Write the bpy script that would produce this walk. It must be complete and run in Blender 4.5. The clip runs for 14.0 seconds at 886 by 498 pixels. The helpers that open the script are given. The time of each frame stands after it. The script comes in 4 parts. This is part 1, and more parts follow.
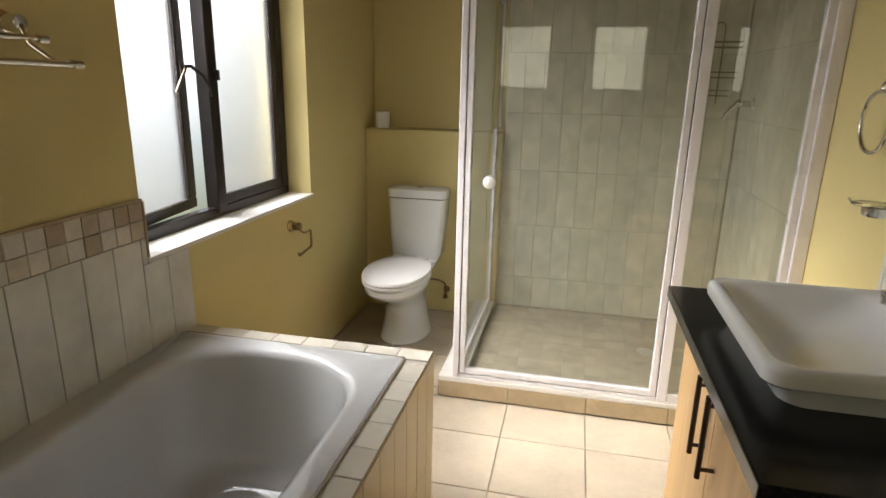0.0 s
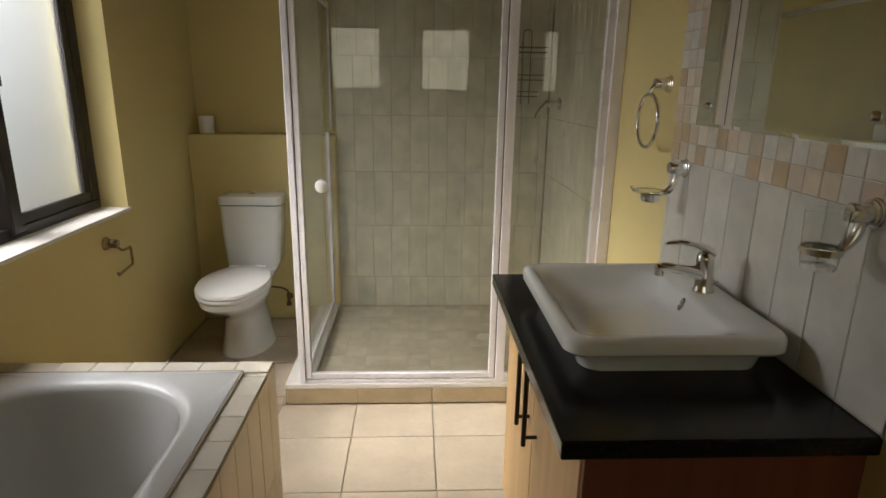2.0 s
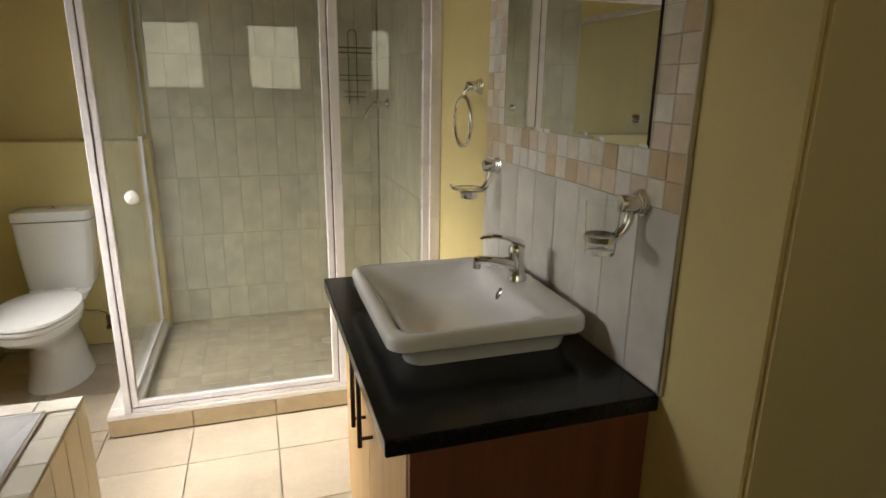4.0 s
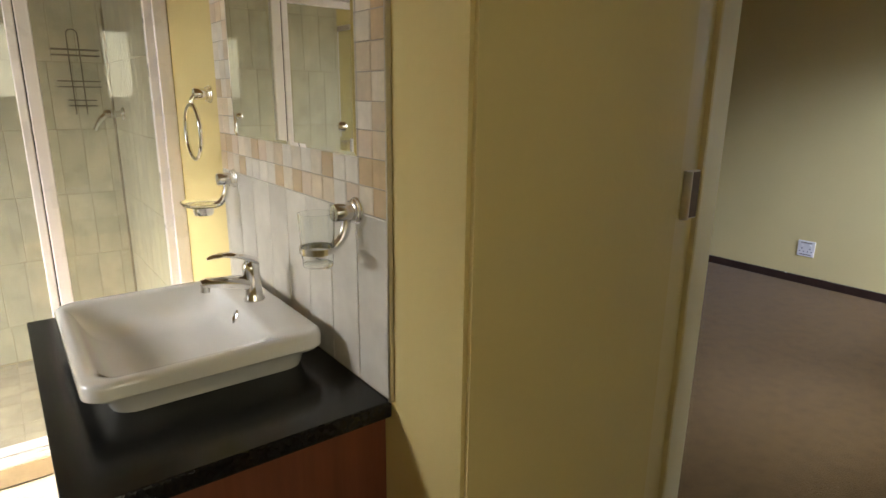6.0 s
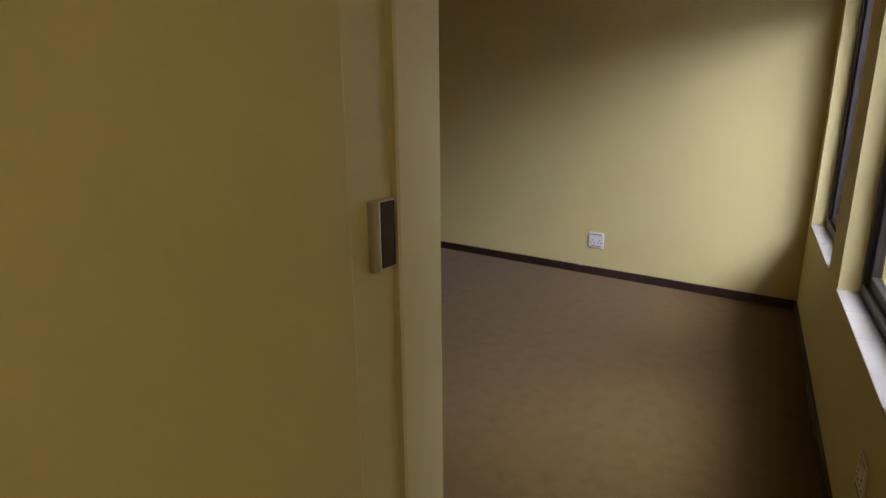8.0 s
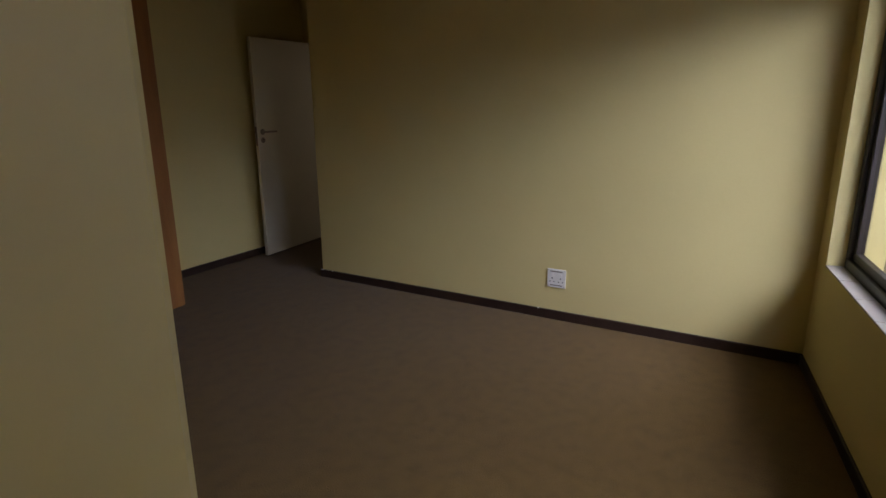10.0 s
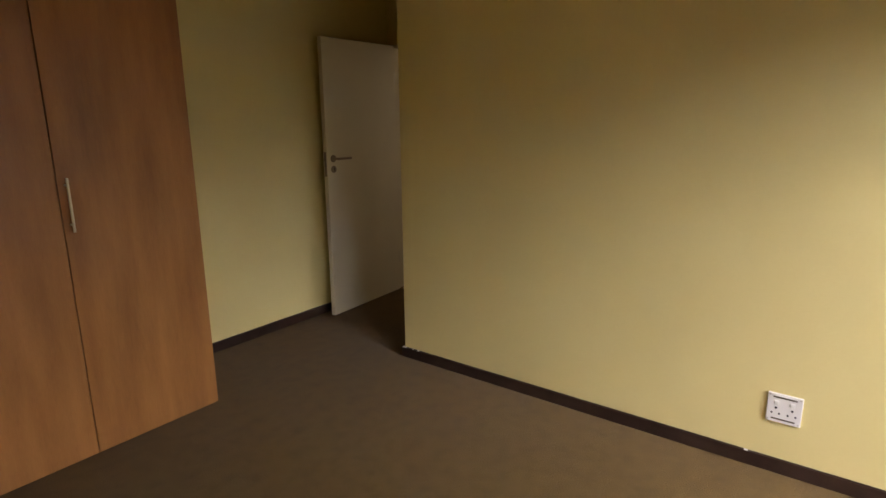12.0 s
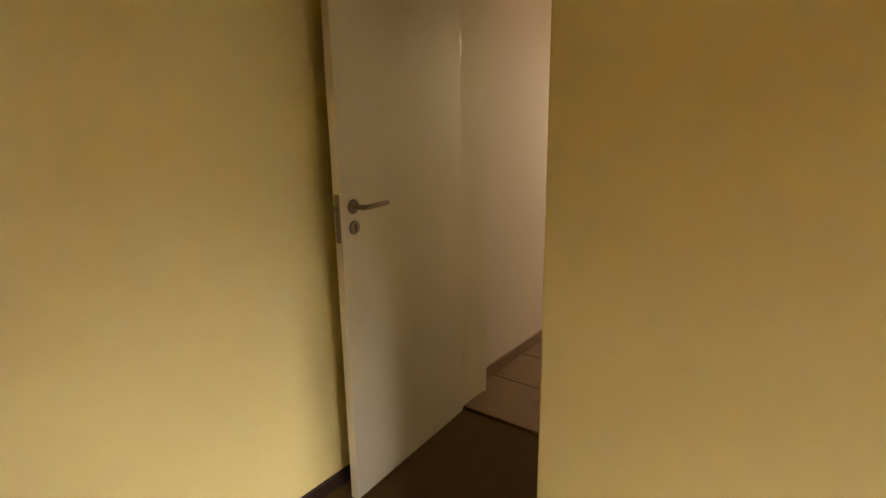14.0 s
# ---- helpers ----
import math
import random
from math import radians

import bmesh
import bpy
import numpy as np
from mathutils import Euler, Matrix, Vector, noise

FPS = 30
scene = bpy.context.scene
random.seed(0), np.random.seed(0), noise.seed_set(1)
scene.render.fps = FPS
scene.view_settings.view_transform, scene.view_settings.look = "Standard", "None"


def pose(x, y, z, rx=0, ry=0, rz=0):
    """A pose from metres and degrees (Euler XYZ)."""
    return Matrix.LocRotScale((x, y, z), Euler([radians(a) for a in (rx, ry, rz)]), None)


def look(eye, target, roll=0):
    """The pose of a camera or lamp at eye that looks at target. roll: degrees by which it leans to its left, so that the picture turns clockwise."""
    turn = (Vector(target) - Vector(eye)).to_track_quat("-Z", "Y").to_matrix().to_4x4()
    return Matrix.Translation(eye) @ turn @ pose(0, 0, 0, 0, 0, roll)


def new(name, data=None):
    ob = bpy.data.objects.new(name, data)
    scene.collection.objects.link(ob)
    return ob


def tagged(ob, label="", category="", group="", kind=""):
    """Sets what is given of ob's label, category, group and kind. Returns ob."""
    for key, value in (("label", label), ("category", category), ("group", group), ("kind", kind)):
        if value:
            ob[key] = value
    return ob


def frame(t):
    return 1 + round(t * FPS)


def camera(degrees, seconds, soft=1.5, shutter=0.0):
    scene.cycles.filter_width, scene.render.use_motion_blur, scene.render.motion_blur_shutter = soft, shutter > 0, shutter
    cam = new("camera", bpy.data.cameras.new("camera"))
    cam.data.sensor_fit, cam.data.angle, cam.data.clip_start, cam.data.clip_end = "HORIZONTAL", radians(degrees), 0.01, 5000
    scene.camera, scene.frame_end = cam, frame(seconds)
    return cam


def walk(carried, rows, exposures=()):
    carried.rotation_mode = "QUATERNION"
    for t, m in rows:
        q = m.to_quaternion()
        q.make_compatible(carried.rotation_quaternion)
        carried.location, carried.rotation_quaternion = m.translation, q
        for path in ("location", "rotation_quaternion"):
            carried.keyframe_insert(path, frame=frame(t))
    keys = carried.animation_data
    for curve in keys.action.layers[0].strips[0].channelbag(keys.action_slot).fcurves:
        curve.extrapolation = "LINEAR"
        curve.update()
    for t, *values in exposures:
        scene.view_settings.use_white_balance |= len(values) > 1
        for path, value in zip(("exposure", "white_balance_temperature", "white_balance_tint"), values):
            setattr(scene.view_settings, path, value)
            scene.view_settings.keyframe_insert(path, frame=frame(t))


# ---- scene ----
cam = camera(74.3, 14.0)
PATH = [
    (0, (0.265, -0.169, 1.428), (-0.147, 1.713, 0.89), 1.2),
    (0.5, (0.282, -0.166, 1.429), (-0.016, 1.736, 0.889), 1.1),
    (1, (0.294, -0.184, 1.437), (0.123, 1.735, 0.902), 1.0),
    (1.5, (0.299, -0.197, 1.444), (0.259, 1.73, 0.909), 1.0),
    (2, (0.322, -0.206, 1.449), (0.417, 1.719, 0.917), 0.9),
    (2.5, (0.34, -0.215, 1.462), (0.571, 1.698, 0.927), 0.8),
    (2.7, (0.345, -0.215, 1.466), (0.626, 1.692, 0.93), 0.8),
    (5, (0.471, -0.246, 1.472), (1.33, 1.483, 0.951), 0.9),
    (5.5, (0.524, -0.254, 1.473), (1.542, 1.391, 0.964), 0.9),
    (6, (0.58, -0.263, 1.473), (1.755, 1.275, 0.969), 0.7),
    (6.5, (0.673, -0.264, 1.478), (1.984, 1.16, 0.975), 0.4),
    (7, (0.827, -0.266, 1.472), (2.25, 1.049, 0.975), -0.2),
    (7.5, (1.046, -0.212, 1.472), (2.532, 1.028, 0.971), -0.5),
    (8, (1.24, -0.141, 1.472), (2.797, 1.007, 0.964), -0.5),
    (8.2, (1.323, -0.131, 1.454), (2.908, 0.977, 0.942), -0.2),
    (9.2, (1.79, 0.07, 1.488), (3.44, 1.14, 0.978), -0.3),
    (10.3, (2.242, 0.51, 1.522), (3.927, 1.457, 1.01), -0.5),
    (10.5, (2.349, 0.564, 1.514), (4.011, 1.556, 1.011), -0.4),
    (11, (2.55, 0.782, 1.543), (4.157, 1.862, 1.045), -0.5),
    (11.5, (2.81, 1.063, 1.528), (4.39, 2.192, 1.048), -0.5),
    (12, (3.153, 1.434, 1.532), (4.708, 2.603, 1.07), -0.5),
    (12.5, (3.514, 1.875, 1.537), (5.052, 3.069, 1.081), -0.7),
    (13, (3.868, 2.302, 1.576), (5.404, 3.492, 1.101), -1.0),
    (13.5, (4.241, 2.765, 1.599), (5.777, 3.946, 1.103), -0.9),
    (14, (4.643, 3.152, 1.575), (6.192, 4.311, 1.068), -0.9),
]
EXPOSURES = [(0.0, -0.38, 6650, 10), (1.5, -0.85, 6700, 10), (2.7, -0.9, 6800, 10), (5.0, 0.08, 6900, 10), (5.5, 0.25, 6900, 10), (6.5, 0.78, 7000, 10), (7.0, 0.95, 7100, 10), (7.5, 0.88, 7500, 10), (8.2, 0.40, 7900, 10),
             (10.3, 0.05, 8000, 11), (11.0, 0.66, 8600, 12), (12.0, 1.3, 10400, 12), (12.5, 1.54, 11300, 12), (13.2, 1.86, 12600, 12), (14.0, 2.38, 13400, 12)]
walk(cam, [(t, look(e, p, r)) for t, e, p, r in PATH], EXPOSURES)

# ---- world and lights ----
world = bpy.data.worlds.new("sky")
scene.world = world
world.use_nodes = True
wn = world.node_tree
sky = wn.nodes.new("ShaderNodeTexSky")
sky.sky_type = "NISHITA"
sky.sun_disc = False
sky.sun_elevation = radians(48)
sky.sun_rotation = radians(60)
wn.links.new(sky.outputs[0], wn.nodes["Background"].inputs[0])
wn.nodes["Background"].inputs[1].default_value = 0.12


def lamp(name, kind, m, energy, colour=(1, 1, 1), size=1.0, size_y=None, spread=180):
    data = bpy.data.lights.new(name, kind)
    data.energy, data.color = energy, colour
    if kind == "AREA":
        data.shape = "RECTANGLE"
        data.size, data.size_y, data.spread = size, size_y or size, radians(spread)
    else:
        data.angle = size
    ob = new(name, data)
    ob.matrix_world = m
    return ob


lamp("sun", "SUN", look((6, 6, 9), (0, 2, 0)), 3.0, (1, 0.95, 0.86), radians(0.5))
# daylight standing in the bathroom window, the two small south windows and the bedroom windows
lamp("bath_window_light", "AREA", look((-1.9, 1.62, 2.40), (0.60, 1.95, 0.05)), 86, (0.97, 0.99, 1.06), 1.3, 1.1, 120)
# the part of the daylight that the frosted panes pass on nearly straight
lamp("bath_window_beam", "AREA", look((-1.9, 1.40, 2.45), (0.74, 2.02, 0.25)), 37, (1, 0.99, 0.97), 0.8, 0.7, 46)
SOUTH_WINDOWS = ((-0.65, -0.06), (0.37, 0.95))
for a, b in SOUTH_WINDOWS:
    lamp("south_window_light", "AREA", look(((a + b) / 2, -2.42, 1.86), ((a + b) / 2 - 0.5, 0, 1.45)), 6.0, (1, 0.93, 0.70), 0.9, 0.95, 130)
SOUTH_SILL, SOUTH_HEAD = 1.40, 2.10
SLOPE, OFFSET = 0.1531, -0.7307
TURN = math.degrees(math.atan(SLOPE))


def south(x, off=0.0):
    """The bedroom's slanting window wall: its inner face at x, moved off metres into the room."""
    return SLOPE * x + OFFSET + off / math.cos(radians(TURN))


BED_WINDOWS = ((4.52, 5.62), (3.02, 4.19))
mid = (BED_WINDOWS[0][1] + BED_WINDOWS[1][0]) / 2
lamp("bedroom_window_light", "AREA", look((mid - 0.45, south(mid - 0.45, -1.30), 2.95), (mid + 0.28, south(mid, 1.0), 0.50)), 195, (0.82, 0.98, 1.52), 3.2, 1.8, 125)
# added fill inside the hall, whose own light source is not known
lamp("hall_fill", "AREA", look((9.9, 4.2, 1.6), (7, 4.4, 1.0)), 2.2, (0.92, 0.90, 0.98), 0.9, 1.4)

# ---- materials ----


def mat(name, colour, rough=0.6, metal=0.0, var=0.12, scale=6.0, fine=60.0, bump=0.05, rnd=0.0, spec=0.5, coat=0.0, stretch=None, tint=None, dist=0.002, grain=0.35):
    """A surface with broad and fine variation in colour, a fine relief, and a shade of its own for each piece (rnd)."""
    m = bpy.data.materials.new(name)
    m.use_nodes = True
    nt = m.node_tree
    n, l = nt.nodes, nt.links
    p = n["Principled BSDF"]
    p.inputs["Roughness"].default_value = rough
    p.inputs["Metallic"].default_value = metal
    p.inputs["Specular IOR Level"].default_value = spec
    p.inputs["Coat Weight"].default_value = coat
    co = n.new("ShaderNodeTexCoord")
    vec = co.outputs["Object"]
    if stretch or rnd:
        mp = n.new("ShaderNodeMapping")
        mp.inputs["Scale"].default_value = stretch or (1, 1, 1)
        l.new(vec, mp.inputs["Vector"])
        if rnd:
            oi = n.new("ShaderNodeObjectInfo")
            mul = n.new("ShaderNodeMath")
            mul.operation = "MULTIPLY"
            mul.inputs[1].default_value = 37.0
            l.new(oi.outputs["Random"], mul.inputs[0])
            l.new(mul.outputs[0], mp.inputs["Location"])
        vec = mp.outputs[0]
    broad = n.new("ShaderNodeTexNoise")
    broad.inputs["Scale"].default_value, broad.inputs["Detail"].default_value = scale, 5
    small = n.new("ShaderNodeTexNoise")
    small.inputs["Scale"].default_value, small.inputs["Detail"].default_value = fine, 3
    l.new(vec, broad.inputs["Vector"])
    l.new(vec, small.inputs["Vector"])
    mix = n.new("ShaderNodeMix")
    mix.data_type = "RGBA"
    dark = tint or tuple(c * (1 - 2 * var) for c in colour)
    mix.inputs[6].default_value, mix.inputs[7].default_value = (*dark, 1), (*[min(1, c * (1 + 0.6 * var)) for c in colour], 1)
    add = n.new("ShaderNodeMath")
    add.operation = "MULTIPLY_ADD"
    add.inputs[1].default_value = grain
    l.new(small.outputs[0], add.inputs[0])
    sub = n.new("ShaderNodeMath")
    sub.operation = "MULTIPLY_ADD"
    sub.inputs[1].default_value, sub.inputs[2].default_value = 1.5, -0.42
    l.new(broad.outputs[0], sub.inputs[0])
    l.new(sub.outputs[0], add.inputs[2])
    l.new(add.outputs[0], mix.inputs[0])
    out = mix.outputs[2]
    if rnd:
        hsv = n.new("ShaderNodeHueSaturation")
        mr = n.new("ShaderNodeMapRange")
        mr.inputs[3].default_value, mr.inputs[4].default_value = 1 - rnd, 1 + rnd
        l.new(oi.outputs["Random"], mr.inputs[0])
        l.new(mr.outputs[0], hsv.inputs["Value"])
        l.new(out, hsv.inputs["Color"])
        out = hsv.outputs[0]
    l.new(out, p.inputs["Base Color"])
    if bump:
        b = n.new("ShaderNodeBump")
        b.inputs["Strength"].default_value, b.inputs["Distance"].default_value = bump, dist
        l.new(small.outputs[0], b.inputs["Height"])
        l.new(b.outputs[0], p.inputs["Normal"])
        if coat:
            l.new(b.outputs[0], p.inputs["Coat Normal"])
    rv = n.new("ShaderNodeMapRange")
    rv.inputs[3].default_value, rv.inputs[4].default_value = rough * 0.85, min(1, rough * 1.15)
    l.new(broad.outputs[0], rv.inputs[0])
    l.new(rv.outputs[0], p.inputs["Roughness"])
    return m


def glass(name, rough=0.0, colour=(1, 1, 1), ior=1.45):
    m = bpy.data.materials.new(name)
    m.use_nodes = True
    p = m.node_tree.nodes["Principled BSDF"]
    p.inputs["Base Color"].default_value = (*colour, 1)
    p.inputs["Roughness"].default_value = rough
    p.inputs["Transmission Weight"].default_value = 1
    p.inputs["IOR"].default_value = ior
    if rough > 0.1:
        n, l = m.node_tree.nodes, m.node_tree.links
        t = n.new("ShaderNodeTexNoise")
        t.inputs["Scale"].default_value = 120
        b = n.new("ShaderNodeBump")
        b.inputs["Strength"].default_value, b.inputs["Distance"].default_value = 0.25, 0.001
        l.new(t.outputs[0], b.inputs["Height"])
        l.new(b.outputs[0], p.inputs["Normal"])
    return m


def filmed_glass(name):
    """Clear glass with a thin, streaky film of dried soap."""
    m = glass(name, 0.0, (0.94, 0.965, 0.95))
    n, l = m.node_tree.nodes, m.node_tree.links
    co, mp, t, mr = n.new("ShaderNodeTexCoord"), n.new("ShaderNodeMapping"), n.new("ShaderNodeTexNoise"), n.new("ShaderNodeMapRange")
    film, mix = n.new("ShaderNodeBsdfDiffuse"), n.new("ShaderNodeMixShader")
    mp.inputs["Scale"].default_value = (5, 5, 1.2)
    t.inputs["Scale"].default_value, t.inputs["Detail"].default_value = 2.2, 6
    mr.inputs[1].default_value, mr.inputs[2].default_value, mr.inputs[3].default_value, mr.inputs[4].default_value = 0.3, 0.75, 0.01, 0.055
    film.inputs["Color"].default_value = (0.74, 0.75, 0.70, 1)
    l.new(co.outputs["Object"], mp.inputs["Vector"])
    l.new(mp.outputs[0], t.inputs["Vector"])
    l.new(t.outputs[0], mr.inputs[0])
    l.new(mr.outputs[0], mix.inputs[0])
    l.new(n["Principled BSDF"].outputs[0], mix.inputs[1])
    l.new(film.outputs[0], mix.inputs[2])
    l.new(mix.outputs[0], n["Material Output"].inputs[0])
    return m


def carpet_material():
    m = mat("carpet", (0.104, 0.059, 0.0165), 0.98, 0, 0.22, 13, 150, 0.7, spec=0.05, dist=0.006, grain=1.1)
    p = m.node_tree.nodes["Principled BSDF"]
    p.inputs["Sheen Weight"].default_value = 0.08
    p.inputs["Sheen Roughness"].default_value = 0.5
    return m


def wood_material(name, colour, dark, axis="z", rough=0.42, rnd=0.08):
    stretch = {"z": (14, 14, 0.9), "x": (0.9, 14, 14)}[axis]
    return mat(name, colour, rough, 0, 0.16, 1.6, 9, 0.03, rnd, 0.4, 0, stretch, dark)


M_WALL = mat("yellow_wall_paint", (0.67, 0.555, 0.25), 0.72, 0, 0.035, 1.6, 55, 0.22, spec=0.3, dist=0.003)
M_WHITE_WALL = mat("white_wall_paint", (0.74, 0.68, 0.62), 0.6, 0, 0.03, 1.8, 60, 0.15, dist=0.003)
# for the unseen ceilings: a brown chosen to turn the bounced light warm
M_CEIL = mat("warm_bounce_ceiling", (0.40, 0.23, 0.085), 0.5, 0, 0.15, 2, 12, 0.05, stretch=(1, 9, 1))
M_CARPET = carpet_material()
M_GROUT = mat("grey_grout", (0.44, 0.38, 0.295), 0.9, 0, 0.15, 8, 90, 0.2)
M_GROUT_SHOWER = mat("stained_shower_grout", (0.40, 0.345, 0.235), 0.9, 0, 0.25, 5, 60, 0.2)
M_GROUT_WALL = mat("pale_wall_grout", (0.50, 0.46, 0.40), 0.9, 0, 0.12, 8, 90, 0.2)
M_GROUT_BATH = mat("brown_bath_grout", (0.21, 0.17, 0.115), 0.9, 0, 0.2, 8, 90, 0.2)
M_GROUT_DARK = mat("dark_grout", (0.16, 0.14, 0.11), 0.9, 0, 0.2, 8, 90, 0.2)
M_FLOOR_TILE = mat("beige_floor_tile", (0.54, 0.45, 0.335), 0.34, 0, 0.14, 5, 45, 0.05, 0.05)
M_HALL_TILE = mat("brown_hall_tile", (0.27, 0.16, 0.075), 0.4, 0, 0.16, 5, 45, 0.05, 0.06)
M_RISER = mat("brown_riser_tile", (0.46, 0.35, 0.21), 0.35, 0, 0.16, 6, 45, 0.05, 0.08)
M_MARBLE = mat("pale_marbled_tile", (0.73, 0.70, 0.625), 0.22, 0, 0.13, 6, 30, 0.02, 0.04)
M_DECK_TILE = mat("cream_deck_tile", (0.72, 0.67, 0.56), 0.25, 0, 0.07, 9, 50, 0.02, 0.05)
M_APRON = mat("cream_apron_tile", (0.76, 0.66, 0.44), 0.3, 0, 0.05, 7, 40, 0.02, 0.04)
M_SHOWER = mat("olive_beige_shower_tile", (0.57, 0.53, 0.385), 0.3, 0, 0.16, 9, 26, 0.03, 0.06)
M_SHOWER_FLOOR = mat("shower_floor_tile", (0.46, 0.39, 0.27), 0.45, 0, 0.18, 10, 50, 0.05, 0.09)
MOSAICS = [mat("mosaic_" + n, c, 0.3, 0, 0.1, 25, 90, 0.03, 0.08) for n, c in (
    ("tan", (0.60, 0.45, 0.27)), ("beige", (0.70, 0.59, 0.44)), ("pale", (0.78, 0.74, 0.66)), ("cream", (0.76, 0.69, 0.57)), ("rose", (0.68, 0.56, 0.44)))]
MOSAICS_BATH = [mat("bath_mosaic_" + n, c, 0.3, 0, 0.12, 25, 90, 0.03, 0.06) for n, c in (
    ("brown", (0.42, 0.32, 0.21)), ("tan", (0.50, 0.41, 0.29)), ("beige", (0.60, 0.53, 0.41)), ("pale", (0.66, 0.61, 0.51)))]
M_CERAMIC = mat("white_ceramic", (0.79, 0.79, 0.76), 0.04, 0, 0.015, 4, 40, 0.0, spec=0.5, coat=0.8)
M_ACRYLIC = mat("white_bath_acrylic", (0.60, 0.60, 0.59), 0.06, 0, 0.03, 4, 40, 0.0, coat=0.7)
M_SEAT = mat("white_toilet_seat", (0.84, 0.82, 0.78), 0.15, 0, 0.01, 4, 40, 0.0)
M_CHROME = mat("chrome", (0.82, 0.81, 0.79), 0.08, 1.0, 0.03, 20, 80, 0.0)
M_SATIN = mat("satin_chrome", (0.86, 0.85, 0.83), 0.2, 1.0, 0.03, 20, 80, 0.0)
M_STEEL = mat("brushed_steel", (0.62, 0.58, 0.52), 0.3, 1.0, 0.06, 20, 150, 0.03)
M_BRONZE = mat("dark_bronze_handle", (0.10, 0.07, 0.05), 0.35, 0.9, 0.1, 20, 90, 0.02)
M_WFRAME = mat("dark_brown_window_frame", (0.016, 0.010, 0.008), 0.42, 0, 0.25, 12, 70, 0.05)
M_SILL = mat("white_sill", (0.76, 0.72, 0.66), 0.3, 0, 0.06, 8, 50, 0.03, 0.03)
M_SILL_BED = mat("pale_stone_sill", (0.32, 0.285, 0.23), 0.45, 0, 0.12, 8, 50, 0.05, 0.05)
M_BRASS = mat("aged_brass", (0.34, 0.26, 0.15), 0.25, 1.0, 0.1, 20, 90, 0.02)
M_DOOR_STEEL = mat("dull_door_steel", (0.30, 0.25, 0.20), 0.3, 1.0, 0.08, 20, 120, 0.02)
M_TUMBLER = glass("tumbler_glass", 0.0, (0.97, 0.99, 0.98), 1.45)
M_DISH = glass("dish_glass", 0.0, (0.97, 0.99, 0.98), 1.4)
M_ALU = mat("white_shower_aluminium", (0.80, 0.76, 0.76), 0.28, 0, 0.03, 10, 70, 0.02)
M_GRANITE = mat("black_granite", (0.014, 0.014, 0.014), 0.2, 0, 0.5, 90, 320, 0.0, spec=0.28)
M_CAB = wood_material("maple_cabinet_board", (0.66, 0.43, 0.20), (0.52, 0.31, 0.13))
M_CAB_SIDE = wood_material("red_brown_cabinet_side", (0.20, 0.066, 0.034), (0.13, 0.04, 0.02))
M_WARD = mat("beech_wardrobe_board", (0.39, 0.165, 0.053), 0.42, 0, 0.16, 1.9, 34, 0.03, 0.06, 0.4, 0, (6, 6, 0.8), (0.21, 0.080, 0.024))
M_SKIRT = mat("dark_brown_skirting", (0.040, 0.020, 0.015), 0.35, 0, 0.3, 9, 60, 0.04)
M_FRAME_PAINT = mat("cream_gloss_frame_paint", (0.68, 0.575, 0.28), 0.45, 0, 0.03, 5, 40, 0.0)
M_DOOR = mat("off_white_door_paint", (0.73, 0.68, 0.54), 0.38, 0, 0.04, 3, 40, 0.05)
M_PLASTIC = mat("white_plastic", (0.80, 0.78, 0.72), 0.3, 0, 0.02, 8, 50, 0.0)
M_DARK = mat("black_hole", (0.01, 0.01, 0.01), 0.6, 0, 0.1, 20, 80, 0.0)
M_WAX = mat("white_cup_glaze", (0.82, 0.80, 0.74), 0.3, 0, 0.02, 20, 80, 0.0)
M_WIRE = mat("dull_wire", (0.20, 0.17, 0.13), 0.4, 0.8, 0.2, 30, 90, 0.0)
M_GROUND = mat("dry_ground", (0.26, 0.22, 0.15), 0.95, 0, 0.2, 0.6, 14, 0.4)
M_SILICONE = mat("aged_sealant", (0.36, 0.30, 0.21), 0.6, 0, 0.25, 14, 60, 0.1)
M_GLASS = filmed_glass("shower_glass")
M_CLEAR = glass("clear_glass", 0.0, (0.98, 0.99, 0.98))
M_FROST = glass("frosted_pane", 0.38, (0.97, 0.98, 0.98))
M_MIRROR = mat("mirror_silver", (0.90, 0.92, 0.90), 0.01, 1.0, 0.0, 5, 50, 0.0)

# ---- mesh helpers ----


def box(bm, x0, x1, y0, y1, z0, z1, bevel=0.0, seg=2, m=None):
    vs = [bm.verts.new((x, y, z)) for z in (z0, z1) for y in (y0, y1) for x in (x0, x1)]
    fs = [bm.faces.new([vs[i] for i in q]) for q in ((0, 2, 3, 1), (4, 5, 7, 6), (0, 1, 5, 4), (2, 6, 7, 3), (0, 4, 6, 2), (1, 3, 7, 5))]
    if bevel:
        es = {e for f in fs for e in f.edges}
        r = bmesh.ops.bevel(bm, geom=list(es), offset=bevel, segments=seg, profile=0.5, affect="EDGES")
        vs = list({v for f in r["faces"] for v in f.verts} | {v for v in vs if v.is_valid})
    if m:
        bmesh.ops.transform(bm, matrix=m, verts=[v for v in vs if v.is_valid])
    return vs


def ring_loft(bm, rings, close=True, cap0=True, cap1=True):
    """Joins rings of points (each a list of the same length) into a skin."""
    rs = [[bm.verts.new(p) for p in r] for r in rings]
    n = len(rs[0])
    for a, b in zip(rs, rs[1:]):
        for i in range(n if close else n - 1):
            j = (i + 1) % n
            bm.faces.new((a[i], a[j], b[j], b[i]))
    if cap0:
        bm.faces.new(rs[0][::-1])
    if cap1:
        bm.faces.new(rs[-1])
    return rs


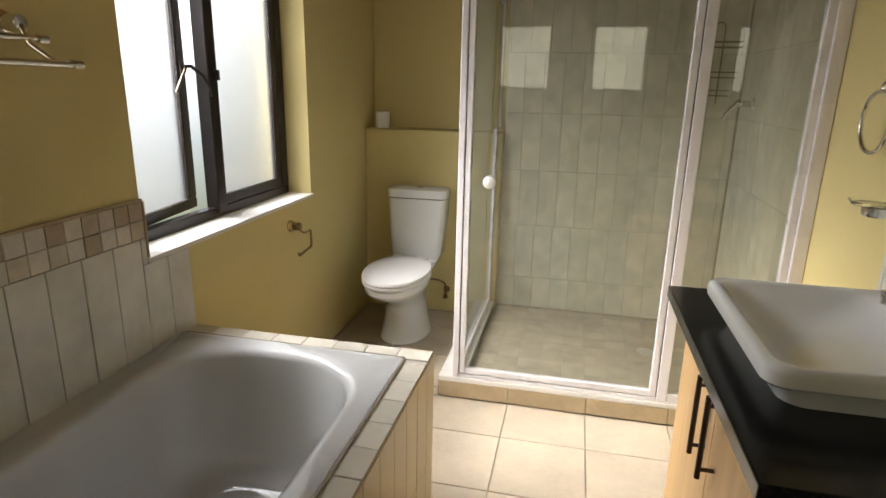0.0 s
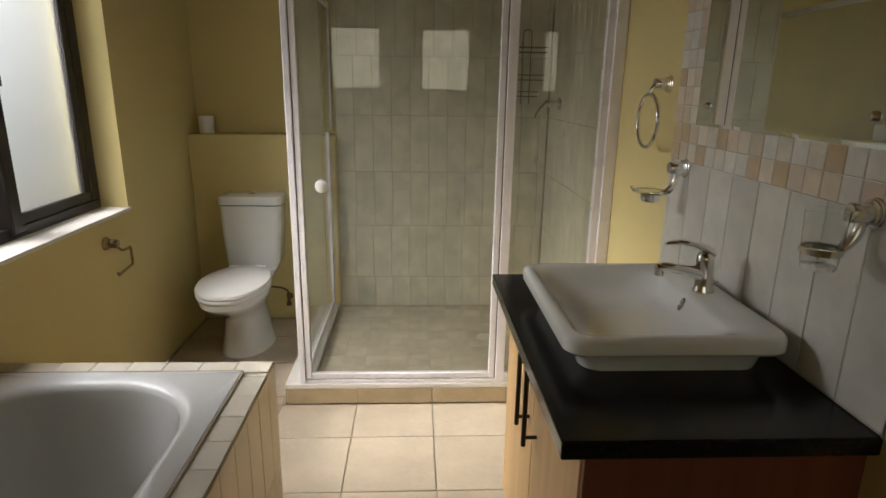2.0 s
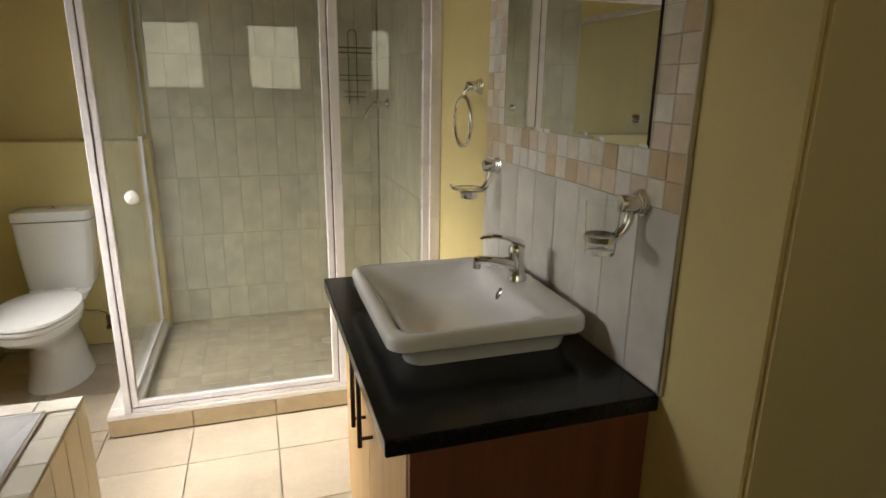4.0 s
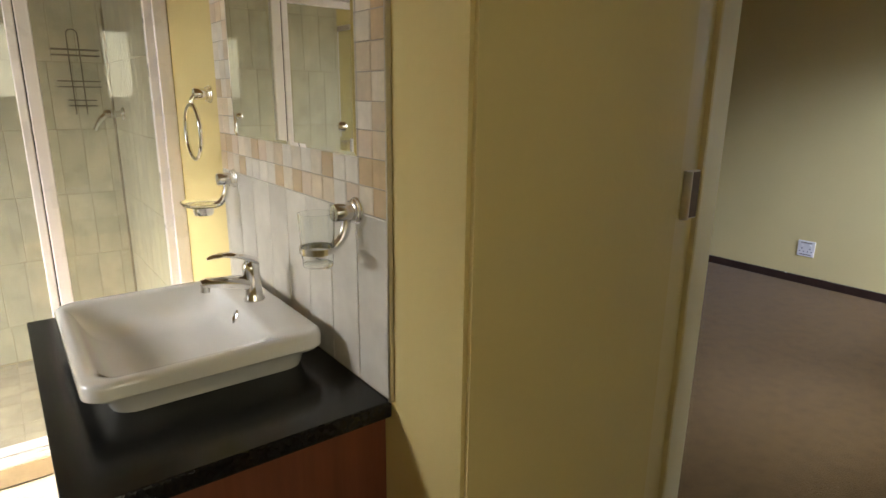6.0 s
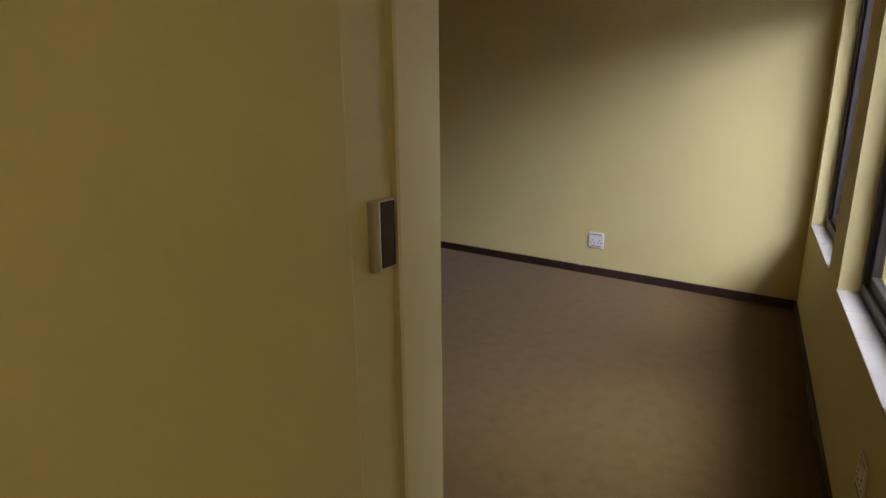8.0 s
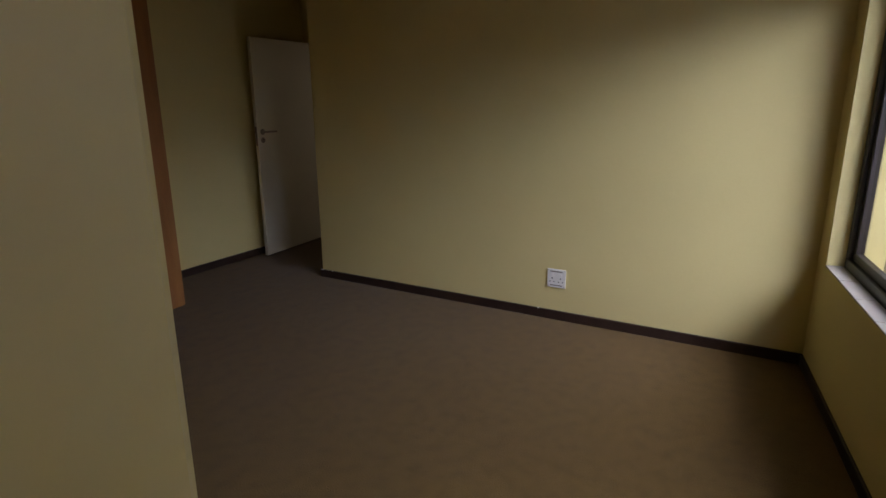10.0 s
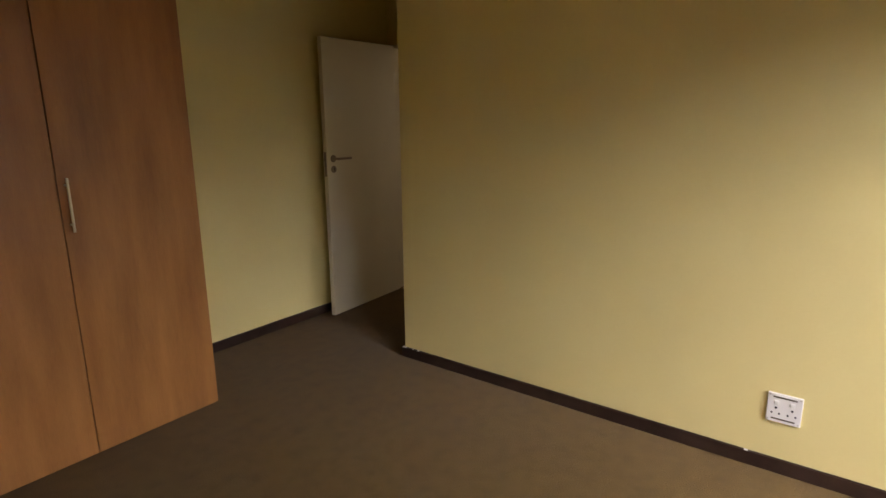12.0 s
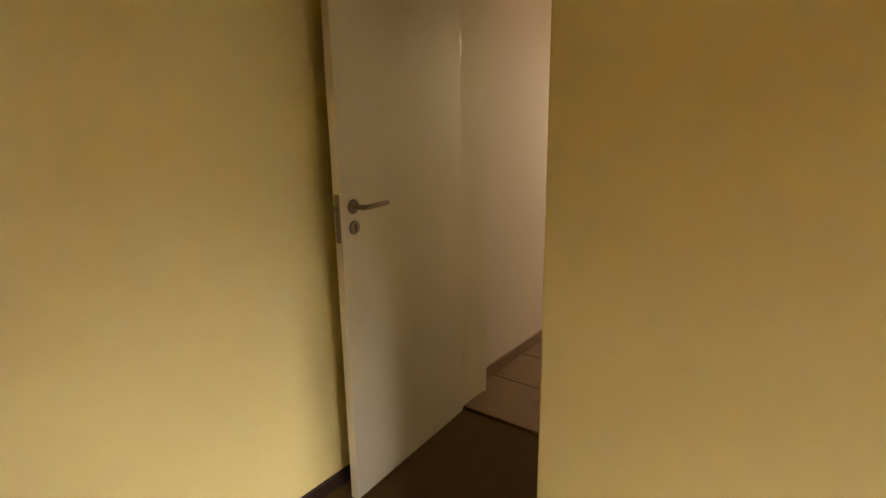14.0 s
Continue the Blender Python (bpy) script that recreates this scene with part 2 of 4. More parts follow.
def tube(bm, pts, r, seg=12, taper=None):
    """A round bar through the points; taper gives a radius for each point."""
    pts = [Vector(p) for p in pts]
    rings = []
    up = None
    for i, p in enumerate(pts):
        d = (pts[min(i + 1, len(pts) - 1)] - pts[max(i - 1, 0)]).normalized()
        if up is None:
            up = d.orthogonal().normalized()
        up = (up - d * up.dot(d)).normalized()
        side = d.cross(up)
        rr = taper[i] if taper else r
        rings.append([p + (up * math.cos(a) + side * math.sin(a)) * rr for a in (2 * math.pi * k / seg for k in range(seg))])
    ring_loft(bm, rings)


def lathe(bm, profile, m, seg=28, caps=True):
    """Turns (radius, height) pairs round local z, placed by m."""
    rings = [[m @ Vector((max(r, 1e-4) * math.cos(2 * math.pi * k / seg), max(r, 1e-4) * math.sin(2 * math.pi * k / seg), h)) for k in range(seg)] for r, h in profile]
    ring_loft(bm, rings, True, caps, caps)


def prism(bm, pts, z0, z1):
    ring_loft(bm, [[(x, y, z0) for x, y in pts], [(x, y, z1) for x, y in pts]])


def rounded(x0, x1, y0, y1, r, seg=6):
    """A rectangle with rounded corners, as points, anticlockwise."""
    out = []
    for cx, cy, a0 in ((x1 - r, y0 + r, -90), (x1 - r, y1 - r, 0), (x0 + r, y1 - r, 90), (x0 + r, y0 + r, 180)):
        for k in range(seg + 1):
            a = radians(a0 + 90 * k / seg)
            out.append((cx + r * math.cos(a), cy + r * math.sin(a)))
    return out


def arc(centre, r, a0, a1, n, axis="z"):
    out = []
    for k in range(n + 1):
        a = radians(a0 + (a1 - a0) * k / n)
        c, s = r * math.cos(a), r * math.sin(a)
        out.append(Vector(centre) + Vector({"x": (0, c, s), "y": (c, 0, s), "z": (c, s, 0)}[axis]))
    return out


def mesh_of(name, bm, material, smooth=False):
    bmesh.ops.recalc_face_normals(bm, faces=bm.faces)
    me = bpy.data.meshes.new(name)
    bm.to_mesh(me)
    bm.free()
    me.materials.append(material)
    if smooth:
        for p in me.polygons:
            p.use_smooth = True
        me.set_sharp_from_angle(angle=radians(38))
    return me


def part(name, bm, material, parent=None, label="", smooth=False):
    ob = new(name, mesh_of(name, bm, material, smooth))
    ob.parent = parent
    return tagged(ob, label)


def thing(name, label, category, at=(0, 0, 0), group=""):
    ob = new(name)
    ob.empty_display_size = 0.1
    ob.location = at
    return tagged(ob, label, category, group)


def solid(name, bm, material, label, category, kind="", smooth=False, group=""):
    return tagged(part(name, bm, material, None, "", smooth), label, category, group, kind)


def under(ob, parent):
    """Makes ob, built in world places, a part of parent."""
    ob.parent = parent
    ob.matrix_parent_inverse = parent.matrix_basis.inverted()
    return ob


def wpart(name, bm, material, parent, label="", smooth=False):
    """A part built in world places under a thing that stands elsewhere."""
    return under(part(name, bm, material, None, label, smooth), parent)


TILES = {}


def tile_mesh(w, h, t, material, chamfer=0.0015):
    key = (round(w, 4), round(h, 4), t, material.name)
    if key not in TILES:
        bm = bmesh.new()
        c = chamfer

        def rect(i, z):
            return [(-w / 2 + i, -h / 2 + i, z), (w / 2 - i, -h / 2 + i, z), (w / 2 - i, h / 2 - i, z), (-w / 2 + i, h / 2 - i, z)]
        ring_loft(bm, [rect(0, 0), rect(0, t - c), rect(c, t)])
        TILES[key] = mesh_of("tile", bm, material)
    return TILES[key]


FACING = {"up": Matrix.Identity(3), "+x": Matrix(((0, 0, 1), (1, 0, 0), (0, 1, 0))), "-x": Matrix(((0, 0, -1), (-1, 0, 0), (0, 1, 0))),
          "-y": Matrix(((1, 0, 0), (0, 0, -1), (0, 1, 0))), "+y": Matrix(((-1, 0, 0), (0, 0, 1), (0, 1, 0)))}


def lay_tile(parent, centre, w, h, facing, material, t=0.006, name="tile"):
    """One tile: w across and h up (or along y on a floor), standing t proud of its centre's plane."""
    ob = new(name, tile_mesh(w, h, t, material))
    m = FACING[facing].to_4x4()
    jig = Matrix.Rotation(random.gauss(0, 0.0012), 4, "Z") @ Matrix.Translation((0, 0, random.uniform(-0.0006, 0.0006)))
    ob.matrix_basis = Matrix.Translation(centre) @ m @ jig
    ob.parent = parent
    return ob


def cuts(a, b, step, start):
    """Joint places between a and b, on a grid of step through start."""
    out = [a]
    k = math.ceil((a - start) / step + 1e-6)
    while start + k * step < b - 1e-6:
        if start + k * step > a + 0.008 and start + k * step < b - 0.008:
            out.append(start + k * step)
        k += 1
    return out + [b]


def tile_field(parent, facing, plane, ulist, vlist, pick, gap=0.003, t=0.006, name="tile"):
    """Tiles between the joints ulist (along the wall, or x) and vlist (up, or y)."""
    for v0, v1 in zip(vlist, vlist[1:]):
        for u0, u1 in zip(ulist, ulist[1:]):
            w, h = u1 - u0 - gap, v1 - v0 - gap
            if w < 0.006 or h < 0.006:
                continue
            u, v = (u0 + u1) / 2, (v0 + v1) / 2
            c = (u, v, plane) if facing == "up" else (plane, u, v) if "x" in facing else (u, plane, v)
            lay_tile(parent, c, w, h, facing, pick(), t, name)


def wall_with_openings(name, label, axis, t0, t1, a, b, z0, z1, holes, material=None, category="wall"):
    """A wall t0..t1 thick that runs from a to b along the other axis, with holes (u0, u1, z0, z1) through it."""
    bm = bmesh.new()

    def slab(u0, u1, w0, w1):
        if u1 - u0 > 1e-4 and w1 - w0 > 1e-4:
            if axis == "x":
                box(bm, t0, t1, u0, u1, w0, w1)
            else:
                box(bm, u0, u1, t0, t1, w0, w1)
    at = a
    for u0, u1, w0, w1 in sorted(holes):
        slab(at, u0, z0, z1)
        slab(u0, u1, z0, w0)
        slab(u0, u1, w1, z1)
        at = u1
    slab(at, b, z0, z1)
    return solid(name, bm, material or M_WALL, label, category, "structure")

# ---- the place: ground, floors, walls, ceilings ----
CEIL = 2.55
W, E_, N, S = -1.02, 1.18, 3.35, -2.0          # bathroom walls
BED_W, BED_E, BED_N = 2.22, 5.80, 4.79
HALL_W = 6.89

bm = bmesh.new()
box(bm, -400, 400, -400, 400, -0.6, -0.35)
solid("ground", bm, M_GROUND, "dry brown garden ground round the house", "ground", "structure")

bm = bmesh.new()
box(bm, -1.3, 2.10, -2.3, 3.7, -0.3, -0.008)
bath_floor = solid("floor_bathroom", bm, M_GROUT, "beige square ceramic floor tiles with thin joints", "floor", "structure")
bm = bmesh.new()
prism(bm, [(2.10, -0.60), (6.2, south(6.2) - 0.25), (6.2, 3.4), (HALL_W, 3.4), (HALL_W, 5.1), (2.10, 5.1)], -0.3, 0.0)
carpet = solid("floor_bedroom", bm, M_CARPET, "brown short-pile fitted carpet, slightly worn", "carpet", "structure")
bm = bmesh.new()
box(bm, HALL_W, 10.2, 3.3, 5.1, -0.3, -0.006)
hall_floor = solid("floor_hall", bm, M_GROUT, "brown tiled hall floor beyond the door", "floor", "structure")

# bathroom walls
WIN = (1.345, 2.545, 0.875, 2.1)
wall_west = wall_with_openings("wall_west", "yellow painted plaster wall with a deep window reveal", "x", W - 0.25, W, S - 0.25, 3.75, 0, CEIL, [WIN])
bm = bmesh.new()
box(bm, W, -0.16, N, 3.75, 0, 1.165, 0.008)
wall_north_low = solid("wall_north_low", bm, M_WALL, "yellow boxed-out wall behind the toilet with a ledge on top", "wall", "structure")
bm = bmesh.new()
box(bm, W, -0.16, 3.53, 3.75, 1.165, CEIL)
solid("wall_north_upper", bm, M_WALL, "yellow painted wall set back above the ledge", "wall", "structure")
bm = bmesh.new()
box(bm, -0.16, E_, 3.43, 3.75, 0, CEIL)
wall_shower = solid("wall_shower_north", bm, M_WALL, "tiled back wall of the shower", "wall", "structure")
bm = bmesh.new()
prism(bm, [(E_, 0.452), (1.86, 0.494), (1.86, 0.62), (E_ + 0.15, 0.62), (E_ + 0.15, 3.75), (E_, 3.75)], 0, CEIL)
bmesh.ops.bevel(bm, geom=[e for e in bm.edges if abs(e.verts[0].co.x - E_) < 1e-4 and abs(e.verts[1].co.x - E_) < 1e-4 and abs(e.verts[0].co.y - 0.452) < 1e-4 and abs(e.verts[1].co.y - 0.452) < 1e-4 and abs(e.verts[0].co.z - e.verts[1].co.z) > 1],
                offset=0.010, segments=8, affect="EDGES")
wall_east = solid("wall_east", bm, M_WALL, "yellow painted plaster wall with a rounded corner", "wall", "structure")
bm = bmesh.new()
box(bm, 1.14, E_, 2.285, 3.43, 0, CEIL, 0.003, 1)
wall_shower_east = solid("wall_shower_east", bm, M_WALL, "tiled side wall of the shower", "wall", "structure")
wall_south = wall_with_openings("wall_south", "yellow wall with two small high windows", "y", S - 0.25, S, W, 2.0, 0, CEIL, [(a, b, SOUTH_SILL, SOUTH_HEAD) for a, b in SOUTH_WINDOWS])
wall_door = wall_with_openings("wall_door", "yellow wall beside the bathroom doorway", "x", 2.0, BED_W, S - 0.25, -0.36, 0, CEIL, [])
bm = bmesh.new()
box(bm, 1.86, BED_W, -0.36, 0.62, 2.07, CEIL)
solid("wall_over_door", bm, M_WALL, "yellow wall over the bathroom doorway", "wall", "structure")
bm = bmesh.new()
box(bm, BED_W - 0.12, BED_W, 0.597, BED_N, 0, CEIL)
box(bm, 1.862, BED_W - 0.12, 0.598, 0.66, 0, CEIL)
solid("wall_bedroom_west", bm, M_WALL, "yellow bedroom wall beside the bathroom doorway", "wall", "structure")

# bedroom walls
BED_SILL, BED_HEAD = 0.645, 2.12
bm = bmesh.new()


def slant_slab(x0, x1, z0, z1, off0=0.0, off1=-0.24):
    prism(bm, [(x0, south(x0, off0)), (x1, south(x1, off0)), (x1, south(x1, off1)), (x0, south(x0, off1))], z0, z1)


at = 2.0
for a, b in sorted(BED_WINDOWS):
    slant_slab(at, a, 0, CEIL)
    slant_slab(a, b, 0, BED_SILL)
    slant_slab(a, b, BED_HEAD, CEIL)
    at = b
slant_slab(at, 6.05, 0, CEIL)
wall_window = solid("wall_bedroom_south", bm, M_WALL, "yellow wall with two tall deep-set windows", "wall", "structure")
bm = bmesh.new()
box(bm, BED_E, BED_E + 0.22, south(5.8) - 0.3, 3.735, 0, CEIL, 0.006)
solid("wall_bedroom_east", bm, M_WALL, "yellow painted wall, plain but for a low socket", "wall", "structure")
bm = bmesh.new()
box(bm, BED_W, HALL_W, BED_N, BED_N + 0.25, 0, CEIL)
solid("wall_bedroom_north", bm, M_WALL, "yellow painted wall behind the wardrobe and open door", "wall", "structure")
bm = bmesh.new()
box(bm, BED_E + 0.22, HALL_W + 0.22, 3.515, 3.735, 0, CEIL)
solid("wall_recess_south", bm, M_WALL, "yellow side wall of the door recess", "wall", "structure")
wall_with_openings("wall_hall_door", "yellow wall round the bedroom doorway", "x", HALL_W, HALL_W + 0.22, 3.735, BED_N + 0.25, 0, CEIL, [(3.93, 4.745, -0.01, 2.045)])
bm = bmesh.new()
box(bm, HALL_W + 0.22, 10.2, 4.80, 5.04, 0, CEIL)
solid("wall_hall_north", bm, M_WHITE_WALL, "white painted hall wall with a tiled skirting", "wall", "structure")
bm = bmesh.new()
box(bm, HALL_W + 0.22, 10.2, 3.3, 3.515, 0, CEIL)
solid("wall_hall_south", bm, M_WHITE_WALL, "white painted hall wall", "wall", "structure")
# unseen end wall; its window opening is made up to let light in
wall_with_openings("wall_hall_end", "unseen white end wall with an opening added for light", "x", 10.0, 10.2, 3.515, 4.80, 0, CEIL, [(3.75, 4.6, 0.9, 2.1)], M_WHITE_WALL)
# ceilings out of view, added to close the rooms and tint their bounce
for nm, a in (("ceiling_bathroom", (-1.27, 2.06, -2.25, 3.75)), ("ceiling_bedroom", (2.06, 7.0, -1.0, 5.04)), ("ceiling_hall", (7.0, 10.2, 3.3, 5.04))):
    bm = bmesh.new()
    box(bm, *a, CEIL, CEIL + 0.12)
    solid(nm, bm, M_CEIL, "unseen ceiling, brown to warm the bounced light", "ceiling", "structure")

# skirtings
SK = 0.066
boards = []
for pts in ([(BED_E - 0.014, south(5.8)), (BED_E, south(5.8)), (BED_E, 3.735 + 0.014), (BED_E - 0.014, 3.735 + 0.014)],
            [(BED_E, 3.735), (HALL_W, 3.735), (HALL_W, 3.749), (BED_E, 3.749)],
            [(4.735, BED_N - 0.014), (HALL_W, BED_N - 0.014), (HALL_W, BED_N), (4.735, BED_N)],
            [(2.23, south(2.23)), (BED_E - 0.014, south(BED_E - 0.014)), (BED_E - 0.014, south(BED_E - 0.014, 0.014)), (2.23, south(2.23, 0.014))],
            [(BED_W, 0.61), (BED_W + 0.014, 0.61), (BED_W + 0.014, BED_N), (BED_W, BED_N)]):
    bm = bmesh.new()
    prism(bm, pts, 0, SK)
    top = [e for e in bm.edges if all(v.co.z > SK - 1e-4 for v in e.verts)]
    bmesh.ops.bevel(bm, geom=top, offset=0.004, segments=2, affect="EDGES")
    boards.append(solid("baseboard", bm, M_SKIRT, "dark brown varnished wooden skirting board", "skirting board", "structure"))

# white paint nicks along the top edge of the skirting
for y0, y1 in ((3.712, 3.742), (3.655, 3.662), (3.610, 3.624), (1.748, 1.764)):
    bm = bmesh.new()
    ring_loft(bm, [[(BED_E - x, y0 + (y1 - y0) * s, SK - 0.0035 + z) for x, z in ((0.0146, 0.0), (0.0146, h), (0.010, 0.0042), (0.005, 0.0040), (0.005, 0.0))] for s, h in ((0, 0.001), (0.3, 0.003), (0.6, 0.002), (1, 0.001))])
    part("nick", bm, M_SILL, boards[0], "chipped white nick")

# ---- bathroom doorway: pressed steel frame with a chrome strike plate ----
bm = bmesh.new()
prism(bm, [(1.840, 0.4935), (1.858, 0.4955), (1.868, 0.501), (1.876, 0.512), (1.886, 0.526), (1.900, 0.531), (2.000, 0.533), (2.004, 0.521), (2.012, 0.520), (2.218, 0.586), (2.226, 0.594), (2.226, 0.604), (1.840, 0.604)], 0, 2.07)
door_frame = thing("door_1", "cream painted steel door frame of the bathroom doorway", "door frame", (1.98, 0.04, 0))
tagged(door_frame, kind="structure")
wpart("jamb", bm, M_FRAME_PAINT, door_frame)
bm = bmesh.new()
prism(bm, [(1.86, -0.36), (1.86, -0.45), (2.226, -0.45), (2.226, -0.375), (2.01, -0.352), (2.00, -0.40), (1.92, -0.40), (1.90, -0.36)][::-1], 0, 2.07)
wpart("jamb", bm, M_FRAME_PAINT, door_frame)
bm = bmesh.new()
box(bm, 2.005, 2.22, -0.37, 0.55, 2.03, 2.07)
box(bm, 1.862, 2.005, -0.40, 0.53, 2.055, 2.07)
wpart("head", bm, M_FRAME_PAINT, door_frame)
bm = bmesh.new()
box(bm, 1.938, 1.999, 0.5225, 0.5315, 1.178, 1.302, 0.001, 1)
tube(bm, [(1.947, 0.524, 1.179), (1.947, 0.524, 1.301)], 0.011, 14)
strike = wpart("strike_plate", bm, M_STEEL, door_frame, "worn chrome strike plate", True)
bm = bmesh.new()
box(bm, 1.962, 1.9965, 0.5205, 0.5235, 1.182, 1.298)
wpart("latch_slot", bm, M_BRONZE, strike)

# ---- bathroom window ----
window_bath = thing("window_1", "dark brown window with frosted panes, one sash ajar", "window", (-1.15, 1.95, 0.9))
tagged(window_bath, kind="structure")
Y0, Y1, Z0, Z1 = WIN
bm = bmesh.new()
for y0, y1, z0, z1 in ((Y0, Y1, Z0 + 0.012, Z0 + 0.055), (Y0, Y1, Z1 - 0.045, Z1), (Y0, Y0 + 0.04, Z0 + 0.055, Z1 - 0.045), (Y1 - 0.062, Y1, Z0 + 0.055, Z1 - 0.045)):
    box(bm, -1.185, -1.14, y0, y1, z0, z1, 0.004, 1)
box(bm, -1.185, -1.125, 1.915, 1.975, Z0 + 0.03, Z1 - 0.03, 0.005, 1)
wpart("window_frame", bm, M_WFRAME, window_bath)
bm = bmesh.new()
for y0, y1, z0, z1 in ((1.975, Y1 - 0.062, Z0 + 0.055, Z0 + 0.098), (1.975, Y1 - 0.062, Z1 - 0.075, Z1 - 0.045), (1.975, 2.0, Z0 + 0.098, Z1 - 0.075), (Y1 - 0.104, Y1 - 0.062, Z0 + 0.098, Z1 - 0.075)):
    box(bm, -1.175, -1.145, y0, y1, z0, z1, 0.003, 1)
wpart("window_frame", bm, M_WFRAME, window_bath)
bm = bmesh.new()
box(bm, -1.164, -1.158, 1.995, Y1 - 0.098, Z0 + 0.093, Z1 - 0.07)
pane = wpart("pane", bm, M_FROST, window_bath, "frosted glass pane")
pane.visible_shadow = False
# the sash that stands ajar, hinged at its south side
swing = Matrix.Translation((-1.165, Y0 + 0.045, 0)) @ Matrix.Rotation(radians(7.5), 4, "Z")
sw = 0.512
bm = bmesh.new()
for y0, y1, z0, z1 in ((0, sw, Z0 + 0.058, Z0 + 0.100), (0, sw, Z1 - 0.09, Z1 - 0.05), (0, 0.035, Z0 + 0.1, Z1 - 0.09), (sw - 0.055, sw, Z0 + 0.1, Z1 - 0.09)):
    box(bm, -0.018, 0.018, y0, y1, z0, z1, 0.004, 1, swing)
sash = wpart("sash", bm, M_WFRAME, window_bath, "sash standing ajar")
bm = bmesh.new()
box(bm, -0.003, 0.003, 0.03, sw - 0.05, Z0 + 0.095, Z1 - 0.085, 0, 1, swing)
pane = wpart("pane", bm, M_FROST, sash, "frosted glass pane")
pane.visible_shadow = False
bm = bmesh.new()
tube(bm, [swing @ Vector(p) for p in ((0.018, sw - 0.03, 1.475), (0.038, sw - 0.032, 1.478), (0.042, sw - 0.05, 1.462), (0.040, sw - 0.118, 1.385))], 0.006, 10)
box(bm, 0.017, 0.026, sw - 0.045, sw - 0.015, 1.45, 1.50, 0.003, 1, swing)
wpart("window_handle", bm, M_DOOR_STEEL, sash, "small metal lever handle", True)
bm = bmesh.new()
tube(bm, [(-1.205, 1.878, 1.478), (-1.18, 1.890, 1.480), (-1.145, 1.905, 1.445), (-1.122, 1.918, 1.395), (-1.120, 1.924, 1.370)], 0.007, 10)
box(bm, -1.128, -1.112, 1.945, 1.972, 1.43, 1.47, 0.003, 1)
wpart("catch", bm, M_WFRAME, window_bath, "dark catch on the mullion", True)
bm = bmesh.new()
box(bm, -1.14, W + 0.012, Y0, Y1 + 0.012, Z0 - 0.002, Z0 + 0.014, 0.003, 2)
wpart("window_sill", bm, M_SILL, window_bath, "white tiled sill")

for i, (a, b) in enumerate(SOUTH_WINDOWS):
    wnd = thing("window_%d" % (i + 2), "small high frosted window in a dark frame", "window", ((a + b) / 2, S - 0.15, 1.84))
    tagged(wnd, kind="structure")
    bm = bmesh.new()
    for x0, x1, z0, z1 in ((a, b, SOUTH_SILL, SOUTH_SILL + 0.03), (a, b, SOUTH_HEAD - 0.03, SOUTH_HEAD), (a, a + 0.03, SOUTH_SILL + 0.03, SOUTH_HEAD - 0.03), (b - 0.03, b, SOUTH_SILL + 0.03, SOUTH_HEAD - 0.03)):
        box(bm, x0, x1, S - 0.18, S - 0.14, z0, z1, 0.003, 1)
    wpart("window_frame", bm, M_WFRAME, wnd)
    bm = bmesh.new()
    box(bm, a + 0.025, b - 0.025, S - 0.163, S - 0.157, SOUTH_SILL + 0.025, SOUTH_HEAD - 0.025)
    wpart("pane", bm, M_FROST, wnd).visible_shadow = False

# garden brightness behind the frosted panes: a plain backdrop
bd = bpy.data.materials.new("hazy_backdrop")
bd.use_nodes = True
nt = bd.node_tree
tc, sep, ramp, em = nt.nodes.new("ShaderNodeTexCoord"), nt.nodes.new("ShaderNodeSeparateXYZ"), nt.nodes.new("ShaderNodeValToRGB"), nt.nodes.new("ShaderNodeEmission")
nt.links.new(tc.outputs["Generated"], sep.inputs[0])
nt.links.new(sep.outputs["Z"], ramp.inputs[0])
ramp.color_ramp.elements[0].position, ramp.color_ramp.elements[0].color = 0.02, (0.070, 0.078, 0.062, 1)
ramp.color_ramp.elements[1].position, ramp.color_ramp.elements[1].color = 0.85, (0.95, 0.98, 1.0, 1)
for at, tone in ((0.20, (0.125, 0.138, 0.140, 1)), (0.42, (0.262, 0.275, 0.29, 1))):
    ramp.color_ramp.elements.new(at).color = tone
nt.links.new(ramp.outputs[0], em.inputs[0])
em.inputs[1].default_value = 7.0
nt.links.new(em.outputs[0], nt.nodes["Material Output"].inputs[0])
bm = bmesh.new()
box(bm, -4.65, -4.6, -3.0, 7.0, -0.35, 4.6)
solid("backdrop", bm, bd, "hazy bright garden seen through frosted glass", "backdrop", "structure")

